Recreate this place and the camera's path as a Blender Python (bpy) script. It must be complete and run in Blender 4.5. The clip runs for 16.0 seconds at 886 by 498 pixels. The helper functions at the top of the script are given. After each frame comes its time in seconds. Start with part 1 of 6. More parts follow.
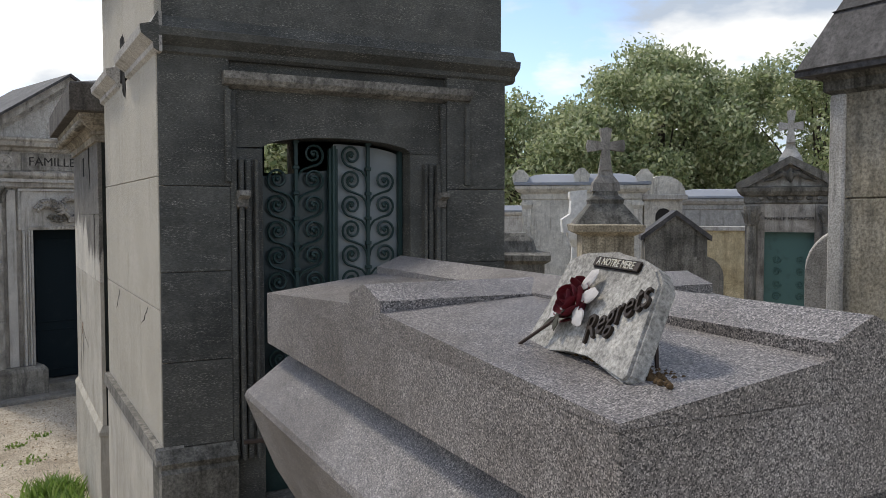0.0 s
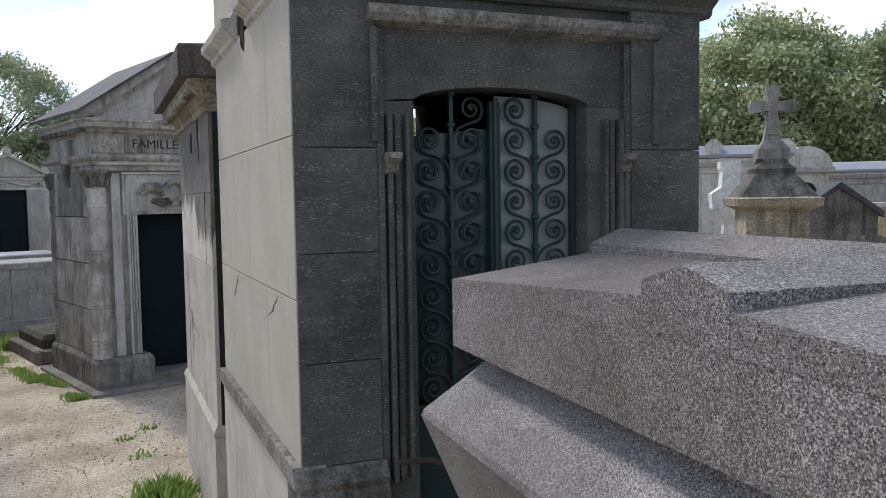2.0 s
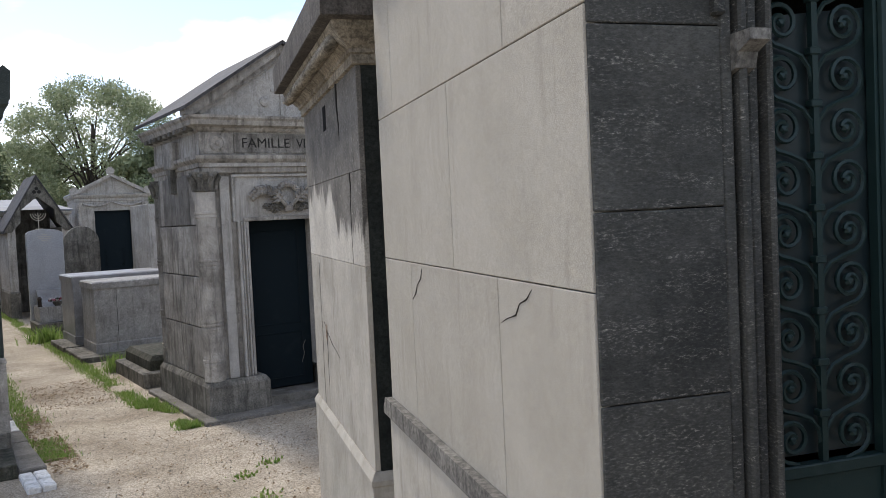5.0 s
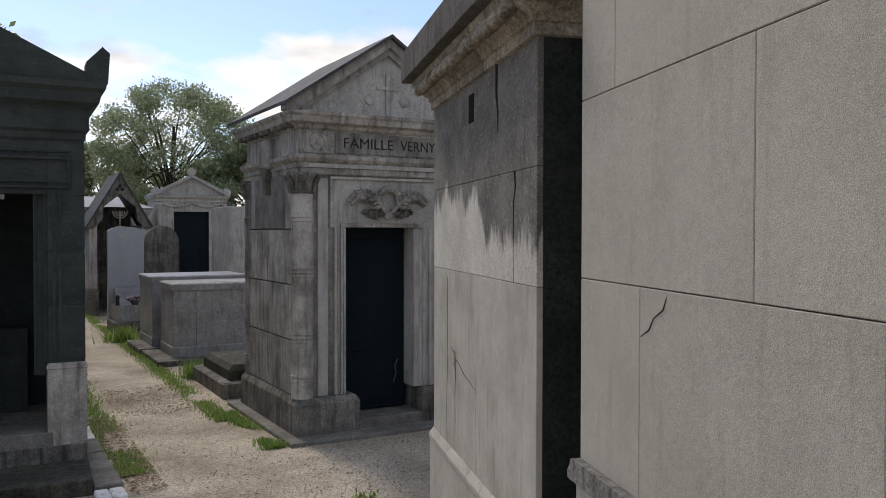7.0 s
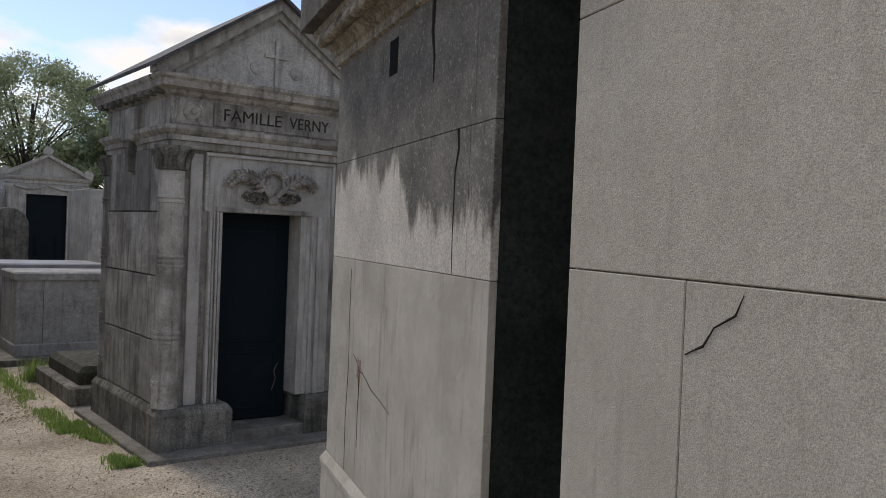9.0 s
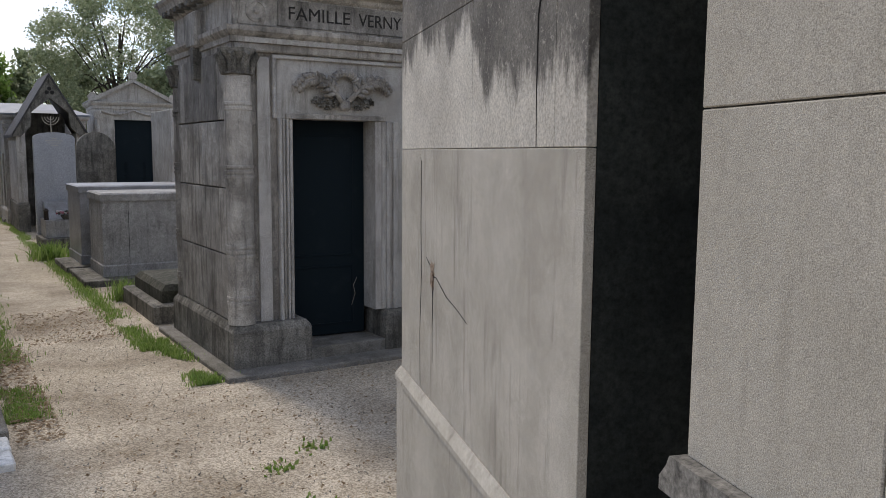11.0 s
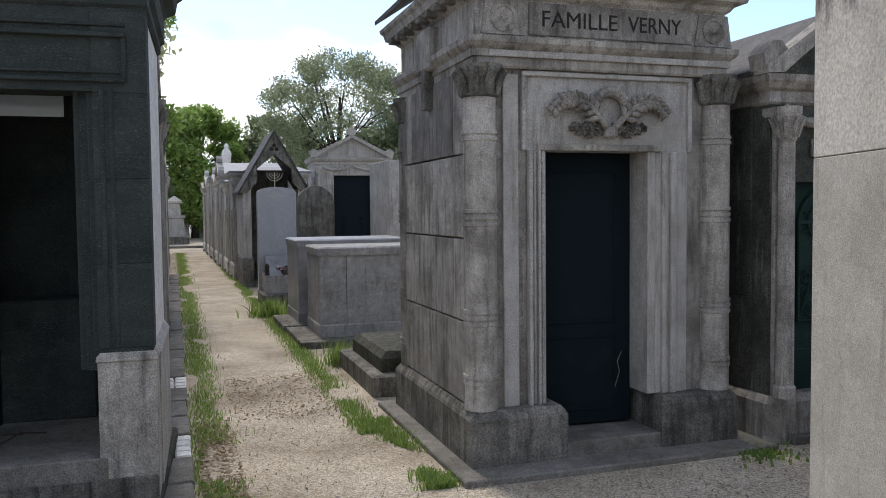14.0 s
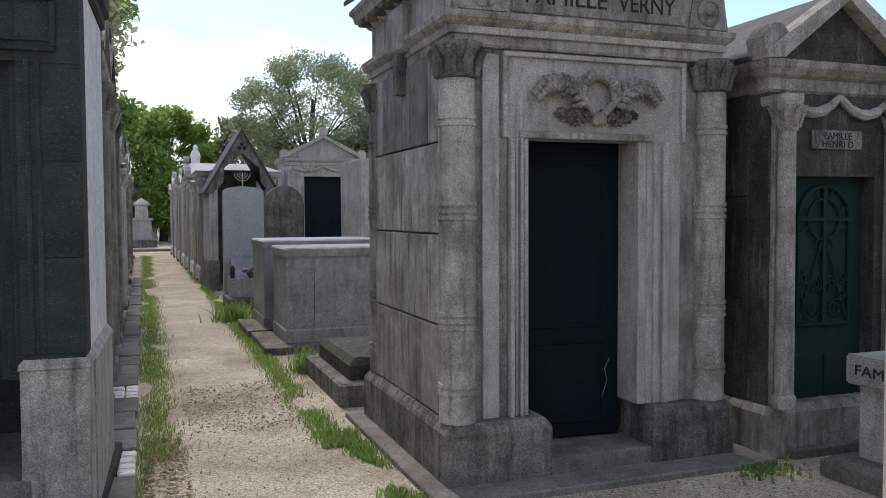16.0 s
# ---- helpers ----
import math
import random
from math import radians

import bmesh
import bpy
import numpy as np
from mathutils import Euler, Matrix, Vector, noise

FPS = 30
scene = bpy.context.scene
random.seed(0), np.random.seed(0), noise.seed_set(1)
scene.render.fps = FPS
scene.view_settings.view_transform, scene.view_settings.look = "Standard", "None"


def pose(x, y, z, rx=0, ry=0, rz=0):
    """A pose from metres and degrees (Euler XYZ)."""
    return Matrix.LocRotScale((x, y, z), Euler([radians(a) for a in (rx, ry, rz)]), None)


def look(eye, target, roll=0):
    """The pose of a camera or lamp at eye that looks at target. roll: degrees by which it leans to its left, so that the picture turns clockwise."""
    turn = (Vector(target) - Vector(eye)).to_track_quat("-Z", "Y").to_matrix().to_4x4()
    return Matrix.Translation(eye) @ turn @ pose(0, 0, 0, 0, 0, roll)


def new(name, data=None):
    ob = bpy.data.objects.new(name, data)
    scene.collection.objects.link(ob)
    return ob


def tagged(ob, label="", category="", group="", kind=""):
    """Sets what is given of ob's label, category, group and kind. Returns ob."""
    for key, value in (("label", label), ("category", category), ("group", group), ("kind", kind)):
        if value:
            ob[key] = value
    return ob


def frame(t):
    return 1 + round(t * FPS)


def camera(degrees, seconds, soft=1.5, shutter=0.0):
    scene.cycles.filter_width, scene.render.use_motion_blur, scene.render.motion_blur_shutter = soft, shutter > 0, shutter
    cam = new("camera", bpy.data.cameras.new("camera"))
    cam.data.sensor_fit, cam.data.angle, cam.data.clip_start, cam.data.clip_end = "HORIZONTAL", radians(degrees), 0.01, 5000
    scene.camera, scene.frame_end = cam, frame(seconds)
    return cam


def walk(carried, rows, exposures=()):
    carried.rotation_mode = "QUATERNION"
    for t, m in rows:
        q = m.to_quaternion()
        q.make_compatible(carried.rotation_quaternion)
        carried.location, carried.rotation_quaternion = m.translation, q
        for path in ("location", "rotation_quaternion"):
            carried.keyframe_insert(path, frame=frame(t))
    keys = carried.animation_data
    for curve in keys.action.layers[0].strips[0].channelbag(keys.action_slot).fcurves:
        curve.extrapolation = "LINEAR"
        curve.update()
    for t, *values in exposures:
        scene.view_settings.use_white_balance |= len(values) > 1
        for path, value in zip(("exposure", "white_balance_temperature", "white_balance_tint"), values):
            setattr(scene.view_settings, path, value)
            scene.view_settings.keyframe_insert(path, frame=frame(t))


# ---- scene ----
cam = camera(56.8, 16.0, 0.75)
METRES, EYE, TILT, LEAN, TURN = 7.6, 1.6, 0.0, 0.0, -28.5
ROWS = [
    (0.0, 0.0, 0.0, 0.0, -0.0, -2.7, 0.07),
    (0.5, -0.0158, 0.0259, -0.0056, 4.4, -3.8, 1.17),
    (1.0, -0.0198, 0.0538, -0.0081, 5.89, -3.8, 1.83),
    (1.5, -0.0383, 0.0804, -0.0114, 5.96, -3.88, 1.26),
    (2.0, -0.0597, 0.1057, -0.0102, 5.9, -3.72, 0.91),
    (2.5, -0.0657, 0.1317, -0.0143, 6.31, -3.62, 0.17),
    (3.0, -0.0782, 0.1612, -0.0199, 6.81, -4.44, 0.01),
    (3.5, -0.1041, 0.1865, -0.023, 6.88, -4.32, -0.21),
    (4.0, -0.12, 0.2234, -0.0342, 8.57, -3.03, -0.15),
    (4.5, -0.1376, 0.2491, -0.0379, 9.57, -3.01, 0.22),
    (5.0, -0.1724, 0.2719, -0.0378, 11.85, -2.45, 2.69),
    (7.5, -0.2835, 0.3952, -0.0445, 16.74, -0.95, -0.47),
    (8.0, -0.2946, 0.4321, -0.0506, 12.93, -0.01, -1.69),
    (8.5, -0.3093, 0.4602, -0.0517, 7.81, 0.15, -2.1),
    (11.0, -0.3268, 0.5522, -0.0746, 13.76, -6.68, -0.45),
    (11.5, -0.3344, 0.5893, -0.0774, 19.21, -3.95, -0.07),
    (12.0, -0.3532, 0.6174, -0.0803, 21.43, -3.87, 0.32),
    (12.5, -0.3922, 0.6438, -0.0829, 29.38, -2.36, 1.33),
    (13.0, -0.4226, 0.6759, -0.0889, 36.33, -2.27, 1.49),
    (13.5, -0.443, 0.7074, -0.0905, 36.55, -2.61, 1.06),
    (14.0, -0.4616, 0.7384, -0.0898, 27.82, -2.82, 0.58),
    (14.5, -0.4586, 0.7581, -0.0918, 23.95, -2.91, 1.05),
    (15.0, -0.451, 0.7712, -0.0928, 24.27, -2.78, 1.31),
    (15.5, -0.4654, 0.7821, -0.0974, 24.22, -2.65, 1.22),
    (16.0, -0.4944, 0.801, -0.1012, 25.97, -2.44, 0.24),
]
EXPOSURES = [(0.0, 0.46, 6900, 9), (2.0, 0.62, 6550, 10), (3.5, 0.82, 6600, 11), (4.0, 0.8, 6650, 11), (5.0, 0.64, 6700, 11), (6.5, 0.2, 6800, 12), (7.5, 0.06, 6850, 12), (9.0, 0.02, 6850, 12), (11.0, 0.38, 6800, 12), (12.0, 0.32, 6650, 11), (12.5, 0.33, 6600, 11), (13.0, 0.53, 6650, 11), (16.0, 0.55, 6650, 11)]
walk(cam, [(t, pose(0, 0, EYE, TILT, LEAN, TURN) @ pose(METRES * x, METRES * y, METRES * z, 90 + pitch, roll, yaw)) for t, x, y, z, yaw, pitch, roll in ROWS], EXPOSURES)

# ---- world and sun ----
world = bpy.data.worlds.new("world")
scene.world = world
world.use_nodes = True
wn, wl = world.node_tree.nodes, world.node_tree.links
wn.clear()
w_out = wn.new("ShaderNodeOutputWorld")
w_bg = wn.new("ShaderNodeBackground")
w_sky = wn.new("ShaderNodeTexSky")
w_sky.sky_type, w_sky.sun_disc = "NISHITA", False
w_sky.sun_elevation, w_sky.sun_rotation = radians(52), radians(-22)
w_sky.air_density, w_sky.dust_density = 1.0, 0.6
w_co = wn.new("ShaderNodeTexCoord")
w_map = wn.new("ShaderNodeMapping")
w_map.inputs["Scale"].default_value = (1.0, 1.0, 2.6)
w_map.inputs["Location"].default_value = (0.35, 0.1, 0.2)
w_noise = wn.new("ShaderNodeTexNoise")
w_noise.inputs["Scale"].default_value, w_noise.inputs["Detail"].default_value = 3.1, 10.0
w_noise.inputs["Roughness"].default_value = 0.55
w_ramp = wn.new("ShaderNodeValToRGB")
w_ramp.color_ramp.elements[0].position, w_ramp.color_ramp.elements[1].position = 0.46, 0.56
w_cl = wn.new("ShaderNodeValToRGB")
w_cl.color_ramp.elements[0].color, w_cl.color_ramp.elements[1].color = (3.3, 3.9, 4.9, 1), (8.4, 8.4, 8.4, 1)
w_cl.color_ramp.elements[0].position, w_cl.color_ramp.elements[1].position = 0.4, 0.58
w_n2 = wn.new("ShaderNodeTexNoise")
w_n2.inputs["Scale"].default_value, w_n2.inputs["Detail"].default_value = 4.0, 8.0
w_mix = wn.new("ShaderNodeMix")
w_mix.data_type = "RGBA"
w_gain = wn.new("ShaderNodeMix")
w_gain.data_type, w_gain.blend_type = "RGBA", "MULTIPLY"
w_gain.inputs["Factor"].default_value = 1.0
w_gain.inputs[7].default_value = (1.15, 1.22, 1.42, 1)
wl.new(w_co.outputs["Generated"], w_map.inputs["Vector"])
wl.new(w_map.outputs["Vector"], w_noise.inputs["Vector"])
wl.new(w_map.outputs["Vector"], w_n2.inputs["Vector"])
wl.new(w_noise.outputs["Fac"], w_ramp.inputs["Fac"])
wl.new(w_n2.outputs["Fac"], w_cl.inputs["Fac"])
wl.new(w_sky.outputs["Color"], w_gain.inputs[6])
wl.new(w_ramp.outputs["Color"], w_mix.inputs["Factor"])
wl.new(w_gain.outputs[2], w_mix.inputs[6])
wl.new(w_cl.outputs["Color"], w_mix.inputs[7])
wl.new(w_mix.outputs[2], w_bg.inputs["Color"])
w_bg.inputs["Strength"].default_value = 0.115
wl.new(w_bg.outputs["Background"], w_out.inputs["Surface"])

sun = new("sun", bpy.data.lights.new("sun", "SUN"))
sun.data.energy, sun.data.angle, sun.data.color = 1.7, radians(9), (1.0, 0.95, 0.87)
sun.matrix_world = look((-3.0, 7.5, 10.3), (0, 0, 0))


# ---- materials ----
def material(name):
    m = bpy.data.materials.new(name)
    m.use_nodes = True
    nt = m.node_tree
    return m, nt, nt.nodes["Principled BSDF"]


def ramp(nt, a, b, pa=0.3, pb=0.7):
    r = nt.nodes.new("ShaderNodeValToRGB")
    r.color_ramp.elements[0].position, r.color_ramp.elements[1].position = pa, pb
    r.color_ramp.elements[0].color, r.color_ramp.elements[1].color = (*a, 1), (*b, 1)
    return r


def coords(nt, stretch=(1, 1, 1), shift=True):
    """World-sized coordinates, moved by a random step for each object."""
    c = nt.nodes.new("ShaderNodeTexCoord")
    mp = nt.nodes.new("ShaderNodeMapping")
    mp.inputs["Scale"].default_value = stretch
    nt.links.new(c.outputs["Object"], mp.inputs["Vector"])
    if shift:
        info = nt.nodes.new("ShaderNodeObjectInfo")
        mul = nt.nodes.new("ShaderNodeMath")
        mul.operation = "MULTIPLY"
        mul.inputs[1].default_value = 37.0
        nt.links.new(info.outputs["Random"], mul.inputs[0])
        nt.links.new(mul.outputs[0], mp.inputs["Location"])
    return mp.outputs["Vector"]


def noise_node(nt, vec, scale, detail=6.0, rough=0.6):
    n = nt.nodes.new("ShaderNodeTexNoise")
    n.inputs["Scale"].default_value, n.inputs["Detail"].default_value, n.inputs["Roughness"].default_value = scale, detail, rough
    nt.links.new(vec, n.inputs["Vector"])
    return n.outputs["Fac"]


def mixed(nt, fac, a, b, blend="MIX"):
    n = nt.nodes.new("ShaderNodeMix")
    n.data_type, n.blend_type = "RGBA", blend
    for socket, v in ((n.inputs["Factor"], fac), (n.inputs[6], a), (n.inputs[7], b)):
        if isinstance(v, (int, float)):
            socket.default_value = v
        elif isinstance(v, tuple):
            socket.default_value = (*v, 1)
        else:
            nt.links.new(v, socket)
    return n.outputs[2]


def bump(nt, bsdf, height, strength, dist):
    b = nt.nodes.new("ShaderNodeBump")
    b.inputs["Strength"].default_value, b.inputs["Distance"].default_value = strength, dist
    nt.links.new(height, b.inputs["Height"])
    nt.links.new(b.outputs["Normal"], bsdf.inputs["Normal"])


def stone(name, base, light, stain, amount=0.5, grain=90.0, rough=0.9, streak=True, relief=0.003, piece=0.0, mottle=0.2, speck=0.5):
    """Weathered stone: blotches, rain streaks, grain and pores."""
    m, nt, b = material(name)
    vec = coords(nt)
    big = ramp(nt, base, light, 0.38, 0.62)
    nt.links.new(noise_node(nt, vec, 2.6, 9.0, 0.68), big.inputs["Fac"])
    col = big.outputs["Color"]
    sv = coords(nt, (8.0, 8.0, 0.8) if streak else (1, 1, 1))
    sr = ramp(nt, (0, 0, 0), (1, 1, 1), 0.62 - 0.3 * amount, 0.82 - 0.2 * amount)
    nt.links.new(noise_node(nt, sv, 1.6, 8.0, 0.65), sr.inputs["Fac"])
    col = mixed(nt, sr.outputs["Color"], col, stain)
    fine = ramp(nt, (1 - speck * 1.15,) * 3, (1 + speck,) * 3, 0.3, 0.72)
    gn = noise_node(nt, vec, grain, 4.0, 0.7)
    mr = ramp(nt, (1 - mottle * 1.3,) * 3, (1 + mottle,) * 3, 0.3, 0.7)
    nt.links.new(noise_node(nt, vec, grain * 0.16, 5.0, 0.7), mr.inputs["Fac"])
    col = mixed(nt, 1.0, col, mr.outputs["Color"], "MULTIPLY")
    nt.links.new(gn, fine.inputs["Fac"])
    col = mixed(nt, 1.0, col, fine.outputs["Color"], "MULTIPLY")
    if piece:
        info = nt.nodes.new("ShaderNodeObjectInfo")
        pr = ramp(nt, (1 - piece,) * 3, (1 + piece * 0.5,) * 3, 0.0, 1.0)
        nt.links.new(info.outputs["Random"], pr.inputs["Fac"])
        col = mixed(nt, 1.0, col, pr.outputs["Color"], "MULTIPLY")
    nt.links.new(col, b.inputs["Base Color"])
    b.inputs["Roughness"].default_value = rough
    b.inputs["Specular IOR Level"].default_value = 0.25
    bump(nt, b, gn, 0.5, relief)
    return m


def granite(name, dark, mid, pale, scale=260.0, rough=0.55):
    m, nt, b = material(name)
    vec = coords(nt)
    v = nt.nodes.new("ShaderNodeTexVoronoi")
    v.inputs["Scale"].default_value = scale
    nt.links.new(vec, v.inputs["Vector"])
    sep = nt.nodes.new("ShaderNodeSeparateColor")
    nt.links.new(v.outputs["Color"], sep.inputs["Color"])
    r = ramp(nt, dark, pale, 0.0, 1.0)
    for p, c in ((0.2, dark), (0.32, mid), (0.7, mid)):
        e = r.color_ramp.elements.new(p)
        e.color = (*c, 1)
    nt.links.new(sep.outputs[0], r.inputs["Fac"])
    big = ramp(nt, (0.6, 0.57, 0.54), (1.14, 1.14, 1.14), 0.32, 0.66)
    nt.links.new(noise_node(nt, vec, 2.5, 8.0, 0.65), big.inputs["Fac"])
    col = mixed(nt, 1.0, r.outputs["Color"], big.outputs["Color"], "MULTIPLY")
    nt.links.new(col, b.inputs["Base Color"])
    b.inputs["Roughness"].default_value = rough
    bump(nt, b, noise_node(nt, vec, 160.0, 3.0, 0.7), 0.35, 0.002)
    return m


def paint(name, base, worn, rough=0.55, metal=0.0, scale=5.0, amount=0.3, relief=0.001):
    m, nt, b = material(name)
    vec = coords(nt)
    r = ramp(nt, base, worn, 0.75 - amount * 0.5, 0.9)
    nt.links.new(noise_node(nt, vec, scale, 8.0, 0.65), r.inputs["Fac"])
    nt.links.new(r.outputs["Color"], b.inputs["Base Color"])
    b.inputs["Roughness"].default_value, b.inputs["Metallic"].default_value = rough, metal
    b.inputs["Specular IOR Level"].default_value = 0.15 if rough > 0.7 else 0.4
    bump(nt, b, noise_node(nt, vec, scale * 14, 4.0, 0.6), 0.3, relief)
    return m


def leafy(name, a, b_, c):
    m, nt, b = material(name)
    g = nt.nodes.new("ShaderNodeNewGeometry")
    r = ramp(nt, a, c, 0.0, 1.0)
    e = r.color_ramp.elements.new(0.5)
    e.color = (*b_, 1)
    nt.links.new(g.outputs["Random Per Island"], r.inputs["Fac"])
    nt.links.new(r.outputs["Color"], b.inputs["Base Color"])
    b.inputs["Roughness"].default_value = 0.55
    tr = nt.nodes.new("ShaderNodeBsdfTranslucent")
    nt.links.new(r.outputs["Color"], tr.inputs["Color"])
    mx = nt.nodes.new("ShaderNodeMixShader")
    mx.inputs[0].default_value = 0.5
    nt.links.new(b.outputs[0], mx.inputs[1])
    nt.links.new(tr.outputs[0], mx.inputs[2])
    nt.links.new(mx.outputs[0], nt.nodes["Material Output"].inputs["Surface"])
    return m


def gravel_material():
    m, nt, b = material("sandy_gravel")
    vec = coords(nt, shift=False)
    base = ramp(nt, (0.29, 0.25, 0.195), (0.53, 0.475, 0.39), 0.36, 0.66)
    nt.links.new(noise_node(nt, vec, 0.9, 9.0, 0.65), base.inputs["Fac"])
    v = nt.nodes.new("ShaderNodeTexVoronoi")
    v.inputs["Scale"].default_value = 95.0
    nt.links.new(vec, v.inputs["Vector"])
    sep = nt.nodes.new("ShaderNodeSeparateColor")
    nt.links.new(v.outputs["Color"], sep.inputs["Color"])
    peb = ramp(nt, (0.6, 0.57, 0.53), (1.35, 1.33, 1.3), 0.1, 0.95)
    nt.links.new(sep.outputs[0], peb.inputs["Fac"])
    col = mixed(nt, 1.0, base.outputs["Color"], peb.outputs["Color"], "MULTIPLY")
    lit = ramp(nt, (0, 0, 0), (1, 1, 1), 0.58, 0.7)
    nt.links.new(noise_node(nt, vec, 1.9, 10.0, 0.75), lit.inputs["Fac"])
    col = mixed(nt, lit.outputs["Color"], col, (0.25, 0.19, 0.125))
    nt.links.new(col, b.inputs["Base Color"])
    b.inputs["Roughness"].default_value = 0.95
    b.inputs["Specular IOR Level"].default_value = 0.2
    bump(nt, b, v.outputs["Distance"], 0.7, 0.006)
    return m


def tooled_soot(name, base, light, bare):
    """Soot-black stone, dressed in level strokes, with bare grains showing in bands."""
    m, nt, b = material(name)
    vec = coords(nt)
    big = ramp(nt, base, light, 0.36, 0.66)
    nt.links.new(noise_node(nt, vec, 2.4, 9.0, 0.68), big.inputs["Fac"])
    bands = ramp(nt, (0, 0, 0), (1, 1, 1), 0.44, 0.66)
    nt.links.new(noise_node(nt, coords(nt, (1.2, 1.2, 9.0)), 2.2, 7.0, 0.65), bands.inputs["Fac"])
    specks = ramp(nt, (0, 0, 0), (1, 1, 1), 0.54, 0.68)
    strokes = noise_node(nt, coords(nt, (1.0, 1.0, 2.6)), 75.0, 5.0, 0.75)
    nt.links.new(strokes, specks.inputs["Fac"])
    show = mixed(nt, 1.0, bands.outputs["Color"], specks.outputs["Color"], "MULTIPLY")
    col = mixed(nt, show, big.outputs["Color"], bare)
    fine = ramp(nt, (0.55, 0.55, 0.55), (1.35, 1.35, 1.35), 0.3, 0.72)
    nt.links.new(strokes, fine.inputs["Fac"])
    nt.links.new(mixed(nt, 1.0, col, fine.outputs["Color"], "MULTIPLY"), b.inputs["Base Color"])
    b.inputs["Roughness"].default_value = 0.88
    b.inputs["Specular IOR Level"].default_value = 0.3
    bump(nt, b, strokes, 0.6, 0.005)
    return m


PALE = stone("pale_limestone", (0.395, 0.362, 0.30), (0.45, 0.415, 0.35), (0.33, 0.30, 0.245), 0.2, 330, piece=0.04, mottle=0.07, relief=0.0022, speck=0.42)
PALE_ROUGH = stone("pale_rough_limestone", (0.38, 0.35, 0.295), (0.50, 0.465, 0.40), (0.20, 0.18, 0.15), 0.22, 300, relief=0.0022, mottle=0.08, speck=0.42)
SOOT = tooled_soot("sooty_limestone", (0.054, 0.055, 0.05), (0.122, 0.12, 0.107), (0.38, 0.355, 0.305))
SOOT_GREEN = tooled_soot("green_black_limestone", (0.026, 0.034, 0.031), (0.056, 0.066, 0.06), (0.15, 0.155, 0.14))
SOOT_PALE = stone("worn_sooty_limestone", (0.15, 0.14, 0.125), (0.27, 0.255, 0.225), (0.05, 0.048, 0.043), 0.45, 60)
GREY = stone("grey_limestone", (0.215, 0.197, 0.172), (0.45, 0.418, 0.37), (0.085, 0.077, 0.066), 0.42, 110, piece=0.3, mottle=0.12)
GREY_PALE = stone("pale_grey_limestone", (0.35, 0.33, 0.298), (0.50, 0.475, 0.435), (0.19, 0.178, 0.155), 0.36, 110, mottle=0.08)
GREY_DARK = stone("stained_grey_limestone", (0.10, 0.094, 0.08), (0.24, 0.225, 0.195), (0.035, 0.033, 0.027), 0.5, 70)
MOSSY = stone("mossy_dark_stone", (0.045, 0.045, 0.034), (0.10, 0.095, 0.075), (0.025, 0.03, 0.016), 0.5, 50, relief=0.008)
SLAB = stone("grey_paving_stone", (0.15, 0.14, 0.12), (0.24, 0.225, 0.20), (0.08, 0.075, 0.06), 0.4, 110, streak=False)
YELLOW = stone("yellowish_render", (0.44, 0.36, 0.215), (0.54, 0.46, 0.30), (0.26, 0.21, 0.13), 0.35, 60)
PALE_STAINED = stone("rain_stained_pale_stone", (0.50, 0.47, 0.41), (0.64, 0.61, 0.54), (0.22, 0.20, 0.165), 0.34, 90, speck=0.3)
WHITEWASH = stone("white_washed_stone", (0.70, 0.69, 0.65), (0.80, 0.79, 0.76), (0.42, 0.40, 0.36), 0.3, 120, speck=0.15)
GRANITE = granite("grey_pink_granite", (0.028, 0.025, 0.025), (0.155, 0.142, 0.136), (0.48, 0.44, 0.41), 400.0)
GRANITE_SMOOTH = granite("smooth_grey_granite", (0.18, 0.18, 0.185), (0.30, 0.30, 0.305), (0.39, 0.39, 0.395), 420, 0.4)
CEMENT = stone("grey_cement", (0.30, 0.29, 0.275), (0.40, 0.39, 0.37), (0.17, 0.165, 0.15), 0.35, 110)
ZINC = paint("zinc_roofing", (0.23, 0.245, 0.27), (0.34, 0.35, 0.37), 0.65, 0.1, 1.5, 0.6)
SLATE = stone("dark_slate", (0.05, 0.048, 0.05), (0.09, 0.085, 0.085), (0.03, 0.03, 0.03), 0.4, 40, 0.7)
DARK_PAINT = paint("blue_black_door_paint", (0.005, 0.011, 0.015), (0.016, 0.022, 0.026), 0.75, 0, 4, 0.35)
IRON = paint("dark_green_iron", (0.016, 0.038, 0.036), (0.045, 0.07, 0.065), 0.5, 0.1, 12, 0.4)
IRON_TEAL = paint("verdigris_green_paint", (0.07, 0.145, 0.13), (0.035, 0.06, 0.055), 0.6, 0, 6, 0.4)
RUST = paint("brown_rusted_iron", (0.05, 0.035, 0.028), (0.10, 0.06, 0.04), 0.7, 0.3, 20, 0.5)
# Near-black colour carries the shade of the narrow gap between two chapels.
GAP_SHADE = stone("gap_shade_stone", (0.014, 0.017, 0.016), (0.03, 0.034, 0.03), (0.035, 0.036, 0.03), 0.25, 60, streak=False)
# Black that stands for the shade inside the vent hole.
HOLE = paint("vent_shade_black", (0.004, 0.004, 0.004), (0.008, 0.008, 0.008), 0.9)
IRON_DARK = paint("near_black_green_iron", (0.016, 0.036, 0.030), (0.04, 0.062, 0.052), 0.75, 0, 10, 0.4)
# For letters and cracks; also painted where holes and a niche lie in shade.
INK = paint("dark_letters_and_hole_shade", (0.03, 0.028, 0.026), (0.07, 0.065, 0.06), 0.8, 0, 25, 0.3)
BRONZE = paint("brown_bronze", (0.045, 0.035, 0.028), (0.11, 0.09, 0.07), 0.45, 0.7, 20, 0.4)
